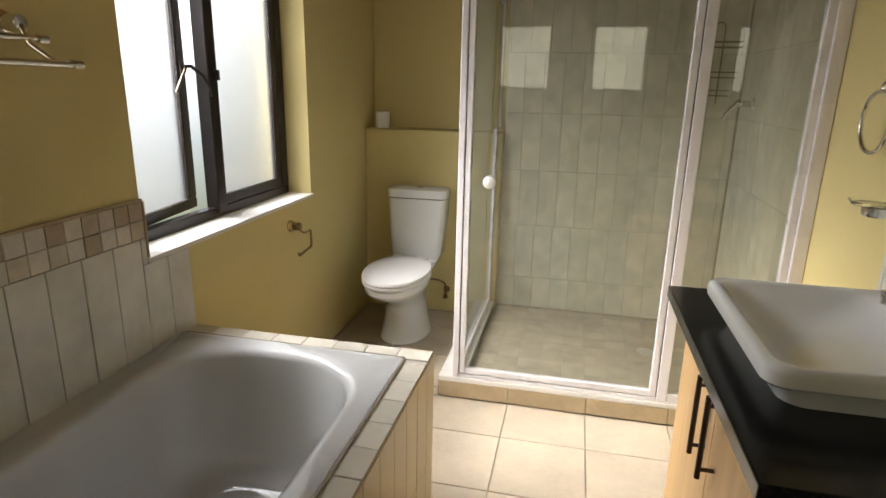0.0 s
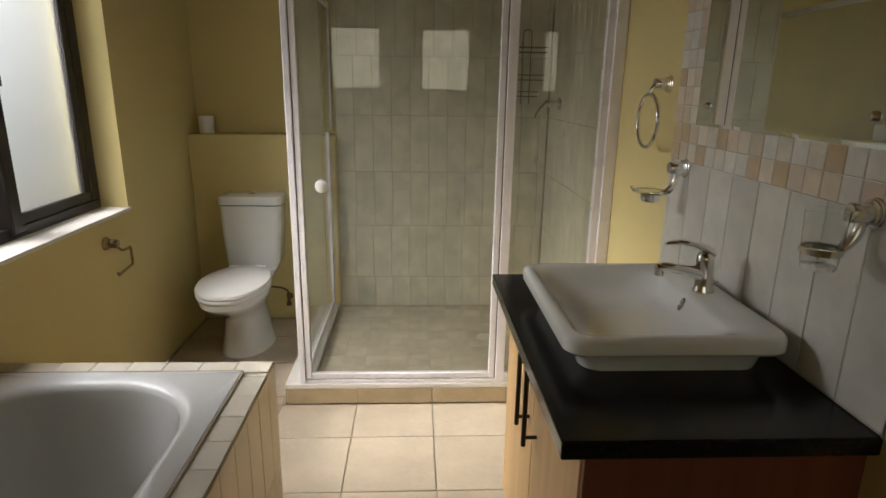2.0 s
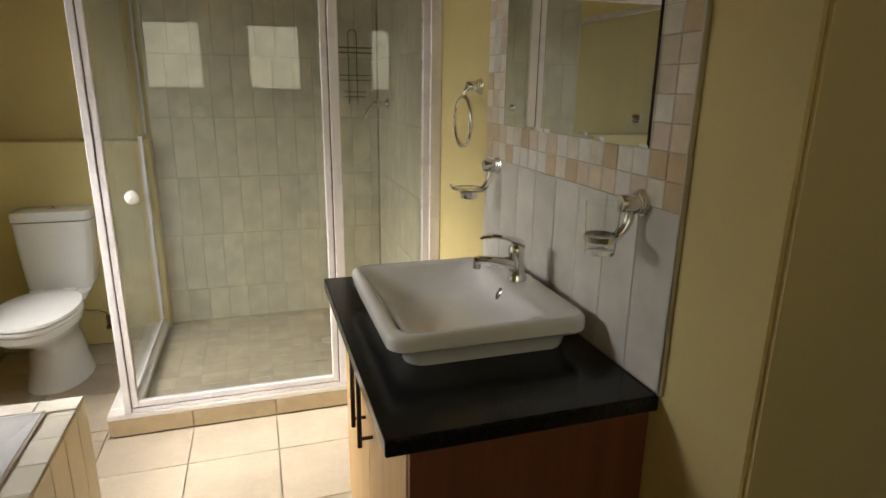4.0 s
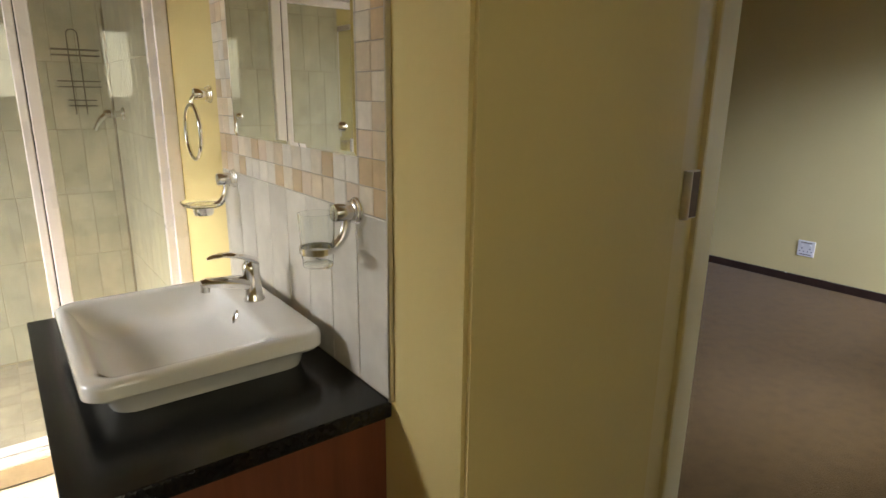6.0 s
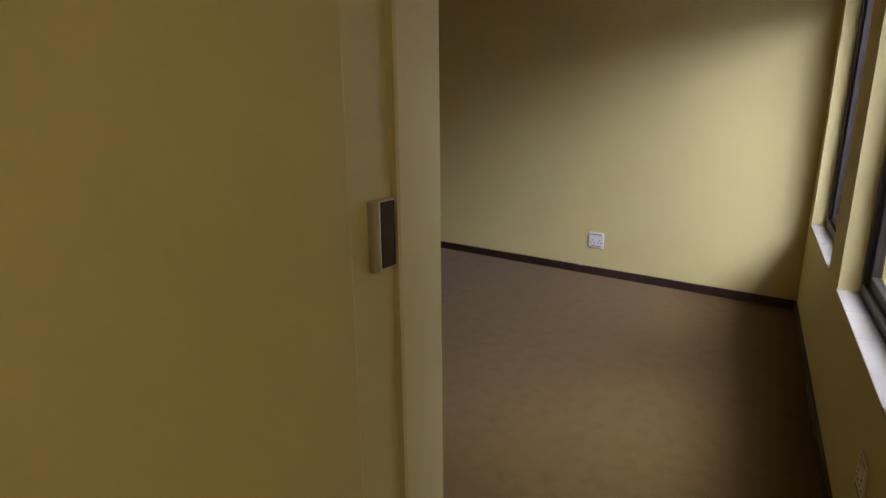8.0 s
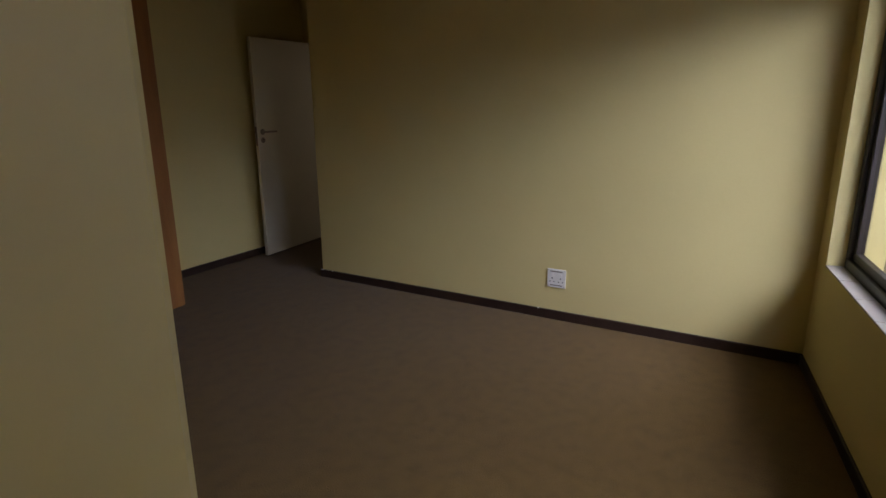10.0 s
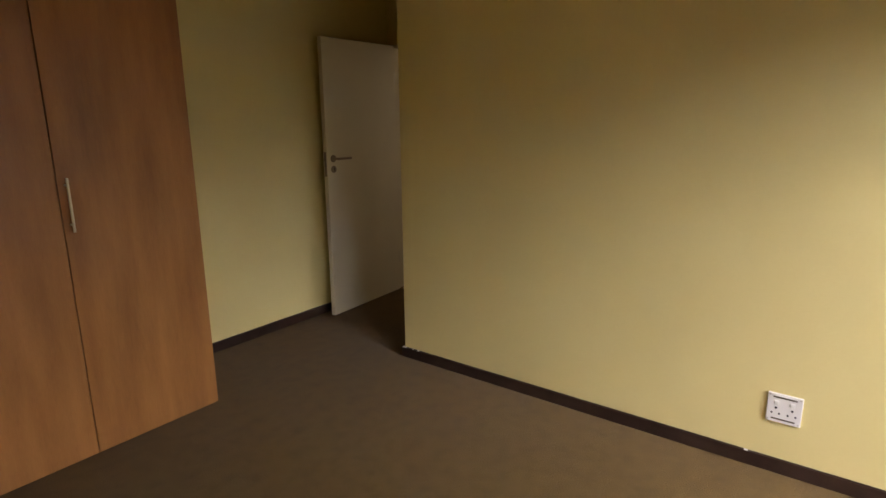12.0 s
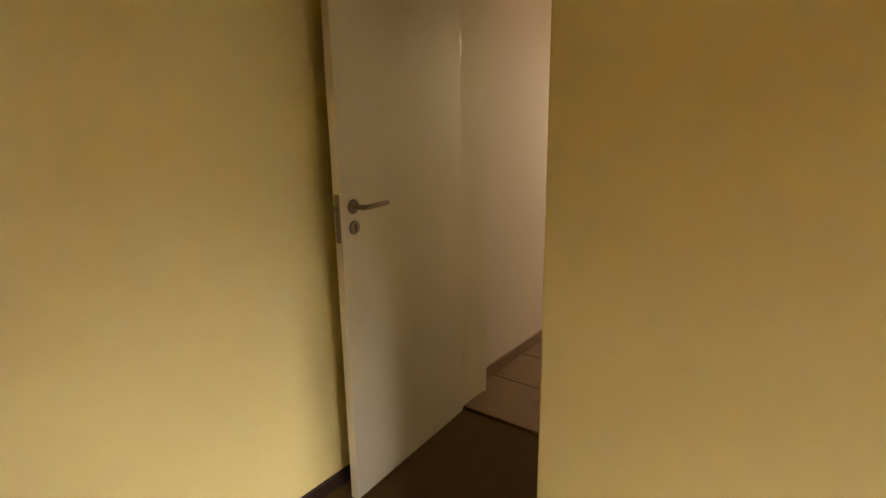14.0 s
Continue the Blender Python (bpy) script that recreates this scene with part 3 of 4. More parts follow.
# ---- bedroom windows ----
for i, (a, b) in enumerate(BED_WINDOWS):
    c = (a + b) / 2
    wnd = thing("window_%d" % (i + 4), "tall dark brown aluminium window deep in its reveal", "window", (c, south(c, -0.13), BED_SILL))
    tagged(wnd, kind="structure")
    m = Matrix.Translation((c, south(c, -0.105), 0)) @ Matrix.Rotation(radians(TURN), 4, "Z")
    h = (b - a) / 2 / math.cos(radians(TURN))
    bm = bmesh.new()
    for x0, x1, z0, z1 in ((-h, h, BED_SILL, BED_SILL + 0.055), (-h, h, BED_HEAD - 0.05, BED_HEAD), (-h, -h + 0.05, BED_SILL + 0.055, BED_HEAD - 0.05), (h - 0.05, h, BED_SILL + 0.055, BED_HEAD - 0.05)):
        box(bm, x0, x1, -0.03, 0.03, z0, z1, 0.004, 1, m)
    wpart("window_frame", bm, M_WFRAME, wnd)
    bm = bmesh.new()
    for x0, x1, z0, z1 in ((-h + 0.05, h - 0.05, BED_SILL + 0.055, BED_SILL + 0.095), (-h + 0.05, h - 0.05, BED_HEAD - 0.09, BED_HEAD - 0.05), (-h + 0.05, -h + 0.085, BED_SILL + 0.095, BED_HEAD - 0.09), (h - 0.085, h - 0.05, BED_SILL + 0.095, BED_HEAD - 0.09)):
        box(bm, x0, x1, -0.028, 0.012, z0, z1, 0.003, 1, m)
    wpart("sash", bm, M_WFRAME, wnd)
    bm = bmesh.new()
    box(bm, -h + 0.08, h - 0.08, -0.010, -0.005, BED_SILL + 0.09, BED_HEAD - 0.085, 0, 1, m)
    wpart("pane", bm, M_CLEAR, wnd).visible_shadow = False
    n_t = 4
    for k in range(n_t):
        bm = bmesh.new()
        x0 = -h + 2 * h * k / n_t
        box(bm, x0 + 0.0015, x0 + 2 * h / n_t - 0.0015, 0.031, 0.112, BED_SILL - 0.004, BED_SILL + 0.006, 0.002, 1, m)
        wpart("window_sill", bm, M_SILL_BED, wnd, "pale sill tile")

# ---- bathroom things ----


def bath():
    """The built-in bath: an acrylic tub with a flat rim, let into a tiled surround."""
    surround = thing("bath_surround", "cream tiled surround of the built-in bath with a tiled rim", "bath surround", (-0.58, 0.6, 0))
    bm = bmesh.new()
    box(bm, -0.175, -0.143, -0.40, 1.55, 0, 0.570)
    box(bm, W, -0.175, 1.515, 1.55, 0, 0.570)
    box(bm, W, -0.175, -0.40, -0.36, 0, 0.570)
    box(bm, -0.225, -0.175, -0.36, 1.515, 0.545, 0.570)
    box(bm, W, -0.225, 1.465, 1.515, 0.545, 0.570)
    wpart("core", bm, M_GROUT_DARK, surround, "dark grout joints")
    tub = thing("bathtub", "white acrylic bathtub, empty, with a rounded end", "bathtub", (-0.6, 0.55, 0.1))
    x0, x1, y0, y1, top = W + 0.004, -0.214, -0.355, 1.478, 0.588
    rings = []
    seg = 10
    rings.append([(x, y, 0.572) for x, y in rounded(x0, x1, y0, y1, 0.012, seg)])
    rings.append([(x, y, top - 0.004) for x, y in rounded(x0, x1, y0, y1, 0.012, seg)])
    rings.append([(x, y, top) for x, y in rounded(x0 + 0.004, x1 - 0.004, y0 + 0.004, y1 - 0.004, 0.012, seg)])
    prof = [(0.030 * math.sin(radians(a)), top - 0.030 * (1 - math.cos(radians(a)))) for a in range(0, 85, 14)]
    prof += [(0.034, top - 0.06), (0.045, top - 0.15), (0.058, top - 0.25)]
    prof += [(0.070 + 0.10 * (1 - math.cos(radians(a))), top - 0.325 - 0.10 * math.sin(radians(a))) for a in range(0, 91, 15)]
    for off, z in prof:
        rings.append([(x, y, z) for x, y in rounded(-0.955 + off, -0.270 - off, -0.27 + off * 1.4, 1.452 - off * 1.6, 0.29 - off * 0.9, seg)])
    bm = bmesh.new()
    ring_loft(bm, rings, True, False, True)
    wpart("shell", bm, M_ACRYLIC, tub, "", True)
    bm = bmesh.new()
    lathe(bm, [(0.0, 0.0), (0.032, 0.0), (0.030, 0.004), (0.0, 0.005)], Matrix.Translation((-0.62, -0.02, top - 0.424)))
    wpart("drain", bm, M_CHROME, tub, "chrome drain", True)
    bm = bmesh.new()
    tube(bm, [(-0.212, -0.35, 0.582), (-0.212, 1.474, 0.582)], 0.004, 8)
    tube(bm, [(-1.005, 1.481, 0.584), (-0.214, 1.481, 0.584)], 0.004, 8)
    wpart("sealant", bm, M_SILICONE, tub, "aged sealant bead", True)
    return surround


bath_surround = bath()


def toilet():
    t = thing("toilet", "white ceramic close-coupled toilet with its lid closed", "toilet", (-0.63, 2.95, 0))

    def oval(cx, cy, rx, ry0, ry1, z, n=36):
        out = []
        for k in range(n):
            a = 2 * math.pi * k / n
            c, s = math.cos(a), math.sin(a)
            out.append((cx + rx * math.copysign(abs(c) ** 0.86, c), cy + (ry1 if s > 0 else ry0) * s, z))
        return out
    cx = -0.645
    bm = bmesh.new()
    # foot, waist, the bowl's flare and its rim: half width, reach forward and back, height, centre
    body = ((0.146, 0.225, 0.22, 0.0, 3.00), (0.144, 0.222, 0.22, 0.010, 3.00), (0.132, 0.208, 0.21, 0.05, 3.00), (0.120, 0.196, 0.21, 0.11, 3.00), (0.113, 0.190, 0.21, 0.17, 2.995), (0.114, 0.194, 0.21, 0.205, 2.985),
            (0.122, 0.212, 0.22, 0.24, 2.96), (0.135, 0.236, 0.24, 0.275, 2.925), (0.150, 0.262, 0.27, 0.31, 2.885), (0.163, 0.284, 0.29, 0.338, 2.855), (0.169, 0.293, 0.30, 0.354, 2.842), (0.174, 0.299, 0.30, 0.362, 2.84), (0.176, 0.301, 0.30, 0.390, 2.84), (0.171, 0.296, 0.30, 0.397, 2.84))
    ring_loft(bm, [oval(cx, cy, rx, ry0, ry1, z) for rx, ry0, ry1, z, cy in body])
    wpart("bowl", bm, M_CERAMIC, t, "", True)
    for x in (-0.762, -0.528):
        bm = bmesh.new()
        lathe(bm, [(0.010, 0), (0.010, 0.006), (0.004, 0.011), (0, 0.012)], Matrix.Translation((x, 3.04, 0.045)) @ Matrix.Rotation(radians(90 if x > cx else -90), 4, "Y"), 12)
        wpart("bolt_cap", bm, M_PLASTIC, t, "", True)
    bm = bmesh.new()
    ring_loft(bm, [oval(cx, 2.82, 0.176, 0.283, 0.25, 0.398), oval(cx, 2.82, 0.182, 0.288, 0.25, 0.404), oval(cx, 2.82, 0.182, 0.288, 0.25, 0.414), oval(cx, 2.82, 0.178, 0.284, 0.25, 0.419)])
    wpart("seat", bm, M_SEAT, t, "", True)
    bm = bmesh.new()
    ring_loft(bm, [oval(cx, 2.82, 0.179, 0.285, 0.25, 0.422), oval(cx, 2.82, 0.184, 0.290, 0.252, 0.428), oval(cx, 2.82, 0.180, 0.285, 0.25, 0.440), oval(cx, 2.82, 0.150, 0.25, 0.22, 0.450), oval(cx, 2.82, 0.08, 0.15, 0.14, 0.455)])
    wpart("lid", bm, M_SEAT, t, "", True)
    for x in (-0.72, -0.57):
        bm = bmesh.new()
        tube(bm, [(x - 0.03, 3.075, 0.43), (x + 0.03, 3.075, 0.43)], 0.012, 10)
        wpart("hinge", bm, M_SEAT, t, "", True)
    bm = bmesh.new()

    def tank(xa, xb, ya, yb, r, z):
        return [(x, y, z) for x, y in rounded(xa, xb, ya, yb, r, 5)]
    ring_loft(bm, [tank(-0.765, -0.520, 3.09, 3.30, 0.03, 0.36), tank(-0.785, -0.502, 3.12, 3.335, 0.035, 0.395), tank(-0.790, -0.498, 3.165, 3.338, 0.035, 0.405), tank(-0.798, -0.486, 3.166, 3.340, 0.035, 0.43), tank(-0.812, -0.468, 3.165, 3.344, 0.035, 0.62), tank(-0.817, -0.460, 3.163, 3.346, 0.035, 0.770)])
    wpart("cistern", bm, M_CERAMIC, t, "", True)
    bm = bmesh.new()
    ring_loft(bm, [tank(-0.816, -0.461, 3.163, 3.346, 0.035, 0.774), tank(-0.822, -0.455, 3.156, 3.347, 0.038, 0.778), tank(-0.822, -0.455, 3.156, 3.347, 0.038, 0.815), tank(-0.816, -0.461, 3.162, 3.345, 0.04, 0.825), tank(-0.775, -0.50, 3.20, 3.32, 0.04, 0.830)])
    wpart("cistern_lid", bm, M_CERAMIC, t, "", True)
    bm = bmesh.new()
    lathe(bm, [(0, 0), (0.026, 0), (0.026, 0.006), (0.021, 0.010), (0.020, 0.007), (0, 0.008)], Matrix.Translation((-0.639, 3.255, 0.829)))
    wpart("flush_button", bm, M_CHROME, t, "chrome flush button", True)
    return t


toilet()
valve = thing("angle_valve", "small metal water valve with a hose behind the toilet", "valve", (-0.47, N - 0.03, 0.12))
bm = bmesh.new()
lathe(bm, [(0.022, 0), (0.020, 0.005), (0.010, 0.010), (0.010, 0.035), (0, 0.036)], Matrix.Translation((-0.475, N, 0.155)) @ Matrix.Rotation(radians(90), 4, "X"), 14)
tube(bm, [(-0.475, N - 0.034, 0.12), (-0.475, N - 0.034, 0.185)], 0.010, 10)
lathe(bm, [(0.016, 0), (0.018, 0.008), (0.013, 0.02), (0, 0.021)], Matrix.Translation((-0.475, N - 0.034, 0.105)), 8)
wpart("tap_body", bm, M_BRASS, valve, "tarnished metal tap", True)
bm = bmesh.new()
tube(bm, [(-0.475, N - 0.034, 0.185), (-0.482, N - 0.034, 0.205), (-0.515, N - 0.036, 0.222), (-0.56, N - 0.05, 0.232), (-0.60, N - 0.07, 0.25), (-0.62, N - 0.09, 0.38)], 0.006, 8)
wpart("hose", bm, M_BRASS, valve, "thin braided hose", True)

bm = bmesh.new()
lathe(bm, [(0, 0), (0.040, 0), (0.042, 0.01), (0.044, 0.098), (0.040, 0.10), (0.037, 0.094), (0.035, 0.02), (0, 0.018)], Matrix.Translation((-0.925, 3.42, 1.1655)))
solid("cup", bm, M_WAX, "small plain white cup standing on the ledge", "cup", smooth=True)


def rose(bm, m):
    """A stepped round wall mount, its axis along m's z."""
    lathe(bm, [(0, 0), (0.029, 0), (0.029, 0.004), (0.026, 0.006), (0.026, 0.010), (0.023, 0.012), (0.023, 0.016), (0.019, 0.018), (0.019, 0.052), (0.017, 0.055), (0, 0.056)], m, 24)


OUT_E = Matrix.Rotation(radians(-90), 4, "Y")     # out of the east wall
OUT_W = Matrix.Rotation(radians(90), 4, "Y")      # out of the west wall

paper = thing("toilet_paper_holder", "empty chrome toilet paper holder on the yellow wall", "paper holder", (W, 2.30, 0.76))
bm = bmesh.new()
rose(bm, Matrix.Translation((W, 2.305, 0.775)) @ OUT_W)
wpart("mount", bm, M_BRASS, paper, "", True)
bm = bmesh.new()
tube(bm, [(W + 0.045, 2.305, 0.765), (W + 0.06, 2.32, 0.742), (W + 0.06, 2.36, 0.736), (W + 0.06, 2.395, 0.738), (W + 0.06, 2.40, 0.728), (W + 0.06, 2.402, 0.665), (W + 0.06, 2.396, 0.655), (W + 0.06, 2.27, 0.643), (W + 0.06, 2.262, 0.655)], 0.006, 8)
wpart("arm", bm, M_BRASS, paper, "bent wire arm", True)

rail = thing("towel_rail", "chrome double towel rail on the yellow wall", "towel rail", (W, 0.75, 1.5))
for y in (0.985, 0.42):
    bm = bmesh.new()
    rose(bm, Matrix.Translation((W, y, 1.545)) @ OUT_W)
    wpart("mount", bm, M_CHROME, rail, "", True)
    bm = bmesh.new()
    tube(bm, [(W + 0.05, y, 1.54), (W + 0.065, y + 0.004, 1.50), (W + 0.10, y + 0.03, 1.462), (W + 0.13, y + 0.035, 1.458)], 0.008, 10)
    wpart("bracket", bm, M_CHROME, rail, "", True)
for x, z, e in ((W + 0.062, 1.513, 1.03), (W + 0.125, 1.458, 1.055)):
    bm = bmesh.new()
    tube(bm, [(x, 0.36, z), (x, e, z)], 0.0075, 12)
    lathe(bm, [(0, -0.004), (0.011, -0.004), (0.011, 0.020), (0.006, 0.024), (0, 0.025)], Matrix.Translation((x, e - 0.012, z)) @ Matrix.Rotation(radians(-90), 4, "X"), 14)
    wpart("bar", bm, M_CHROME, rail, "", True)

# ---- vanity ----
CT = 0.845
cab = thing("vanity_cabinet", "wooden vanity cabinet with pale doors and a red-brown side", "cabinet", (0.9, 1.13, 0))
bm = bmesh.new()
box(bm, 0.652, 0.664, 0.735, 1.545, 0.085, 0.805)
box(bm, 0.652, 1.178, 1.545, 1.565, 0.0, 0.805, 0.001, 1)
box(bm, 0.69, 0.70, 0.735, 1.545, 0.0, 0.085)
wpart("body", bm, M_CAB, cab)
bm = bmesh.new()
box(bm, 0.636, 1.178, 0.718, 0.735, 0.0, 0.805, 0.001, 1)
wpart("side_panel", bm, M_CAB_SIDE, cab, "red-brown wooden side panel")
for y0, y1, hy in ((0.739, 1.148, 1.098), (1.152, 1.563, 1.198)):
    bm = bmesh.new()
    box(bm, 0.634, 0.651, y0, y1, 0.09, 0.802, 0.0015, 2)
    dr = wpart("door", bm, M_CAB, cab, "pale maple door")
    bm = bmesh.new()
    tube(bm, [(0.600, hy, 0.565), (0.600, hy, 0.775)], 0.0065, 12)
    for z in (0.588, 0.752):
        tube(bm, [(0.600, hy, z), (0.634, hy, z)], 0.005, 10)
    wpart("handle", bm, M_BRONZE, dr, "dark bronze bar handle", True)
bm = bmesh.new()
box(bm, 0.583, 1.1785, 0.692, 1.668, CT - 0.038, CT, 0.004, 2)
solid("countertop", bm, M_GRANITE, "polished black granite top on the vanity cabinet", "countertop")


def basin():
    b = thing("wash_basin", "white square ceramic basin standing on the granite top", "wash basin", (0.89, 1.19, CT))
    x0, x1, y0, y1, top = 0.642, 1.138, 0.908, 1.474, 0.945
    seg = 7

    def r(i, z, rad):
        return [(x, y, z) for x, y in rounded(x0 + i, x1 - i * 0.6, y0 + i, y1 - i, rad, seg)]
    rings = [r(0.052, CT + 0.0005, 0.05), r(0.048, CT + 0.010, 0.05), r(0.034, 0.892, 0.05), r(0.026, 0.898, 0.05), r(0.006, 0.901, 0.045), r(0.0, 0.908, 0.045), r(0.0, 0.930, 0.045), r(0.002, 0.937, 0.045), r(0.007, 0.9425, 0.045), r(0.014, top, 0.045)]
    # the bowl dishes straight from the lip; at the back it leaves a shelf for the tap

    def q(i, z, rad, back):
        return [(x, y, z) for x, y in rounded(x0 + i, x1 - back, y0 + i * 1.1, y1 - i * 1.1, rad, seg)]
    for i, drop, back in ((0.020, 0.0008, 0.060), (0.026, 0.0035, 0.092), (0.031, 0.008, 0.101), (0.036, 0.014, 0.106), (0.041, 0.022, 0.110), (0.047, 0.032, 0.114), (0.055, 0.044, 0.120),
                          (0.066, 0.056, 0.129), (0.080, 0.066, 0.143), (0.098, 0.074, 0.163), (0.120, 0.080, 0.188), (0.145, 0.083, 0.215)):
        rings.append(q(i, top - drop, 0.046 + min(0.9 * drop, 0.045, 0.9 * (0.10 - drop)), back))
    bm = bmesh.new()
    ring_loft(bm, rings)
    wpart("bowl", bm, M_CERAMIC, b, "", True)
    m = Matrix.Translation((x1 - 0.1155, 1.205, 0.909)) @ Matrix.Rotation(radians(-68), 4, "Y")
    bm = bmesh.new()
    lathe(bm, [(0.009, 0.0), (0.015, 0.0), (0.0155, 0.003), (0.011, 0.005), (0.009, 0.002)], m @ Matrix.Diagonal((1.25, 0.8, 1, 1)), 20)
    ov = wpart("overflow", bm, M_CHROME, b, "chrome overflow ring", True)
    bm = bmesh.new()
    lathe(bm, [(0, 0.0), (0.0095, 0.0), (0.009, 0.0015), (0, 0.0016)], m @ Matrix.Diagonal((1.25, 0.8, 1, 1)), 16)
    wpart("hole", bm, M_DARK, ov)


basin()


def mixer():
    t = thing("mixer_tap", "chrome single-lever mixer tap on the basin", "tap", (1.078, 1.215, 0.944))
    x, y, z = 1.078, 1.215, 0.944
    bm = bmesh.new()
    lathe(bm, [(0, 0), (0.027, 0), (0.027, 0.004), (0.0235, 0.010), (0.0215, 0.05), (0.0225, 0.085), (0.021, 0.098), (0.014, 0.106), (0, 0.108)], Matrix.Translation((x, y, z)) @ Matrix.Rotation(radians(-3), 4, "Y"))
    wpart("body", bm, M_CHROME, t, "", True)
    bm = bmesh.new()
    path = [(x, y, z + 0.040), (x - 0.03, y, z + 0.052), (x - 0.08, y, z + 0.062), (x - 0.118, y, z + 0.066), (x - 0.132, y, z + 0.064)]
    tube(bm, path, 0.015, 14, [0.019, 0.018, 0.015, 0.0135, 0.012])
    tube(bm, [(x - 0.122, y, z + 0.062), (x - 0.123, y, z + 0.044)], 0.0115, 14)
    wpart("spout", bm, M_CHROME, t, "", True)
    bm = bmesh.new()
    rings = []
    for d, h, wd, th in ((0.012, 0.104, 0.019, 0.013), (-0.015, 0.119, 0.0185, 0.011), (-0.045, 0.129, 0.017, 0.008), (-0.075, 0.133, 0.015, 0.006), (-0.100, 0.131, 0.012, 0.005), (-0.112, 0.128, 0.007, 0.003)):
        rings.append([(x + d, y + wd * math.cos(a), z + h + th * math.sin(a)) for a in (2 * math.pi * k / 12 for k in range(12))])
    ring_loft(bm, rings)
    wpart("lever", bm, M_CHROME, t, "", True)


mixer()

ring = thing("towel_ring", "chrome towel ring hanging on the yellow wall", "towel ring", (E_, 1.80, 1.47))
bm = bmesh.new()
rose(bm, Matrix.Translation((E_, 1.805, 1.472)) @ OUT_E)
tube(bm, [(1.13, 1.805, 1.47), (1.118, 1.805, 1.455), (1.118, 1.805, 1.44)], 0.008, 10)
wpart("mount", bm, M_CHROME, ring, "", True)
bm = bmesh.new()
pts = arc((1.114, 1.805, 1.350), 0.088, 0, 360, 40, "x")[:-1]
rings = []
for p in pts:
    d = (p - Vector((1.114, 1.805, 1.350))).normalized()
    rings.append([p + d * 0.0068 * math.cos(a) + Vector((0.0068 * math.sin(a), 0, 0)) for a in (2 * math.pi * k / 10 for k in range(10))])
ring_loft(bm, rings + [rings[0]], True, False, False)
bmesh.ops.remove_doubles(bm, verts=bm.verts, dist=1e-5)
wpart("ring", bm, M_CHROME, ring, "", True)


def holder(name, label, category, y, z, axis, drop):
    """A stepped wall mount with a bowed arm that carries a dish or a glass at axis, drop below the mount."""
    h = thing(name, label, category, (E_, y, z))
    bm = bmesh.new()
    rose(bm, Matrix.Translation((1.1742, y, z)) @ OUT_E)
    wpart("mount", bm, M_SATIN, h, "", True)
    bm = bmesh.new()
    x = 1.146
    end = axis + 0.034
    tube(bm, [(x, y, z - 0.014), (x, y, z - 0.4 * drop), (x - 0.15 * (x - end), y, z - 0.62 * drop), (x - 0.45 * (x - end), y, z - 0.84 * drop), (x - 0.8 * (x - end), y, z - 0.97 * drop), (end, y, z - drop)], 0.009, 12, [0.010, 0.0105, 0.0105, 0.010, 0.009, 0.008])
    wpart("arm", bm, M_SATIN, h, "", True)
    return h, axis, z - drop


h, x, z = holder("tumbler_holder", "chrome wall holder with a clear glass tumbler", "tumbler holder", 0.815, 1.238, 1.080, 0.071)
bm = bmesh.new()
lathe(bm, [(0.0340, -0.0065), (0.037, -0.0065), (0.0373, 0.0065), (0.0348, 0.0065), (0.0340, -0.0065)], Matrix.Translation((x, 0.815, z)), 32, False)
wpart("band", bm, M_SATIN, h, "chrome band", True)
bm = bmesh.new()
lathe(bm, [(0, -0.036), (0.029, -0.036), (0.031, -0.033), (0.0330, -0.01), (0.0375, 0.076), (0.0358, 0.076), (0.0312, -0.01), (0.0290, -0.027), (0, -0.028)], Matrix.Translation((x, 0.815, z)), 32)
solid("tumbler", bm, M_TUMBLER, "clear glass tumbler hanging in the chrome holder", "tumbler", smooth=True).visible_shadow = False
h, x, z = holder("soap_dish_holder", "chrome wall holder with a clear glass soap dish", "soap dish", 1.602, 1.216, 1.070, 0.082)
bm = bmesh.new()
lathe(bm, [(0, -0.024), (0.026, -0.024), (0.029, -0.02), (0.031, 0.0), (0.028, 0.002), (0, 0.002)], Matrix.Translation((x, 1.602, z)), 28)
wpart("cup", bm, M_SATIN, h, "chrome cup", True)
bm = bmesh.new()
lathe(bm, [(0, 0.004), (0.035, 0.004), (0.054, 0.0065), (0.062, 0.013), (0.065, 0.013), (0.057, 0.002), (0.037, 0.000), (0, 0.000)], Matrix.Translation((x, 1.602, z + 0.004)) @ Matrix.Diagonal((1.0, 1.12, 1, 1)), 32)
solid("soap_dish", bm, M_DISH, "clear glass soap dish resting in the chrome holder", "soap dish", smooth=True).visible_shadow = False

MIR = (0.806, 1.566, 1.352, 2.02)
mirror = thing("mirror", "frameless wall mirror held by chrome studs", "mirror", (1.165, 1.19, 1.352))
bm = bmesh.new()
ring_loft(bm, [[(xx, y, z) for y, z in ((MIR[0] + i, MIR[2] + i), (MIR[1] - i, MIR[2] + i), (MIR[1] - i, MIR[3] - i), (MIR[0] + i, MIR[3] - i))] for xx, i in ((1.1738, 0), (1.1707, 0), (1.1694, 0.0088))])
wpart("glass", bm, M_MIRROR, mirror)
for y in (0.862, 1.505):
    for z in (1.41, 1.96):
        bm = bmesh.new()
        lathe(bm, [(0, 0), (0.010, 0), (0.010, 0.004), (0.006, 0.009), (0, 0.010)], Matrix.Translation((1.1695, y, z)) @ OUT_E, 16)
        wpart("stud", bm, M_CHROME, mirror, "", True)

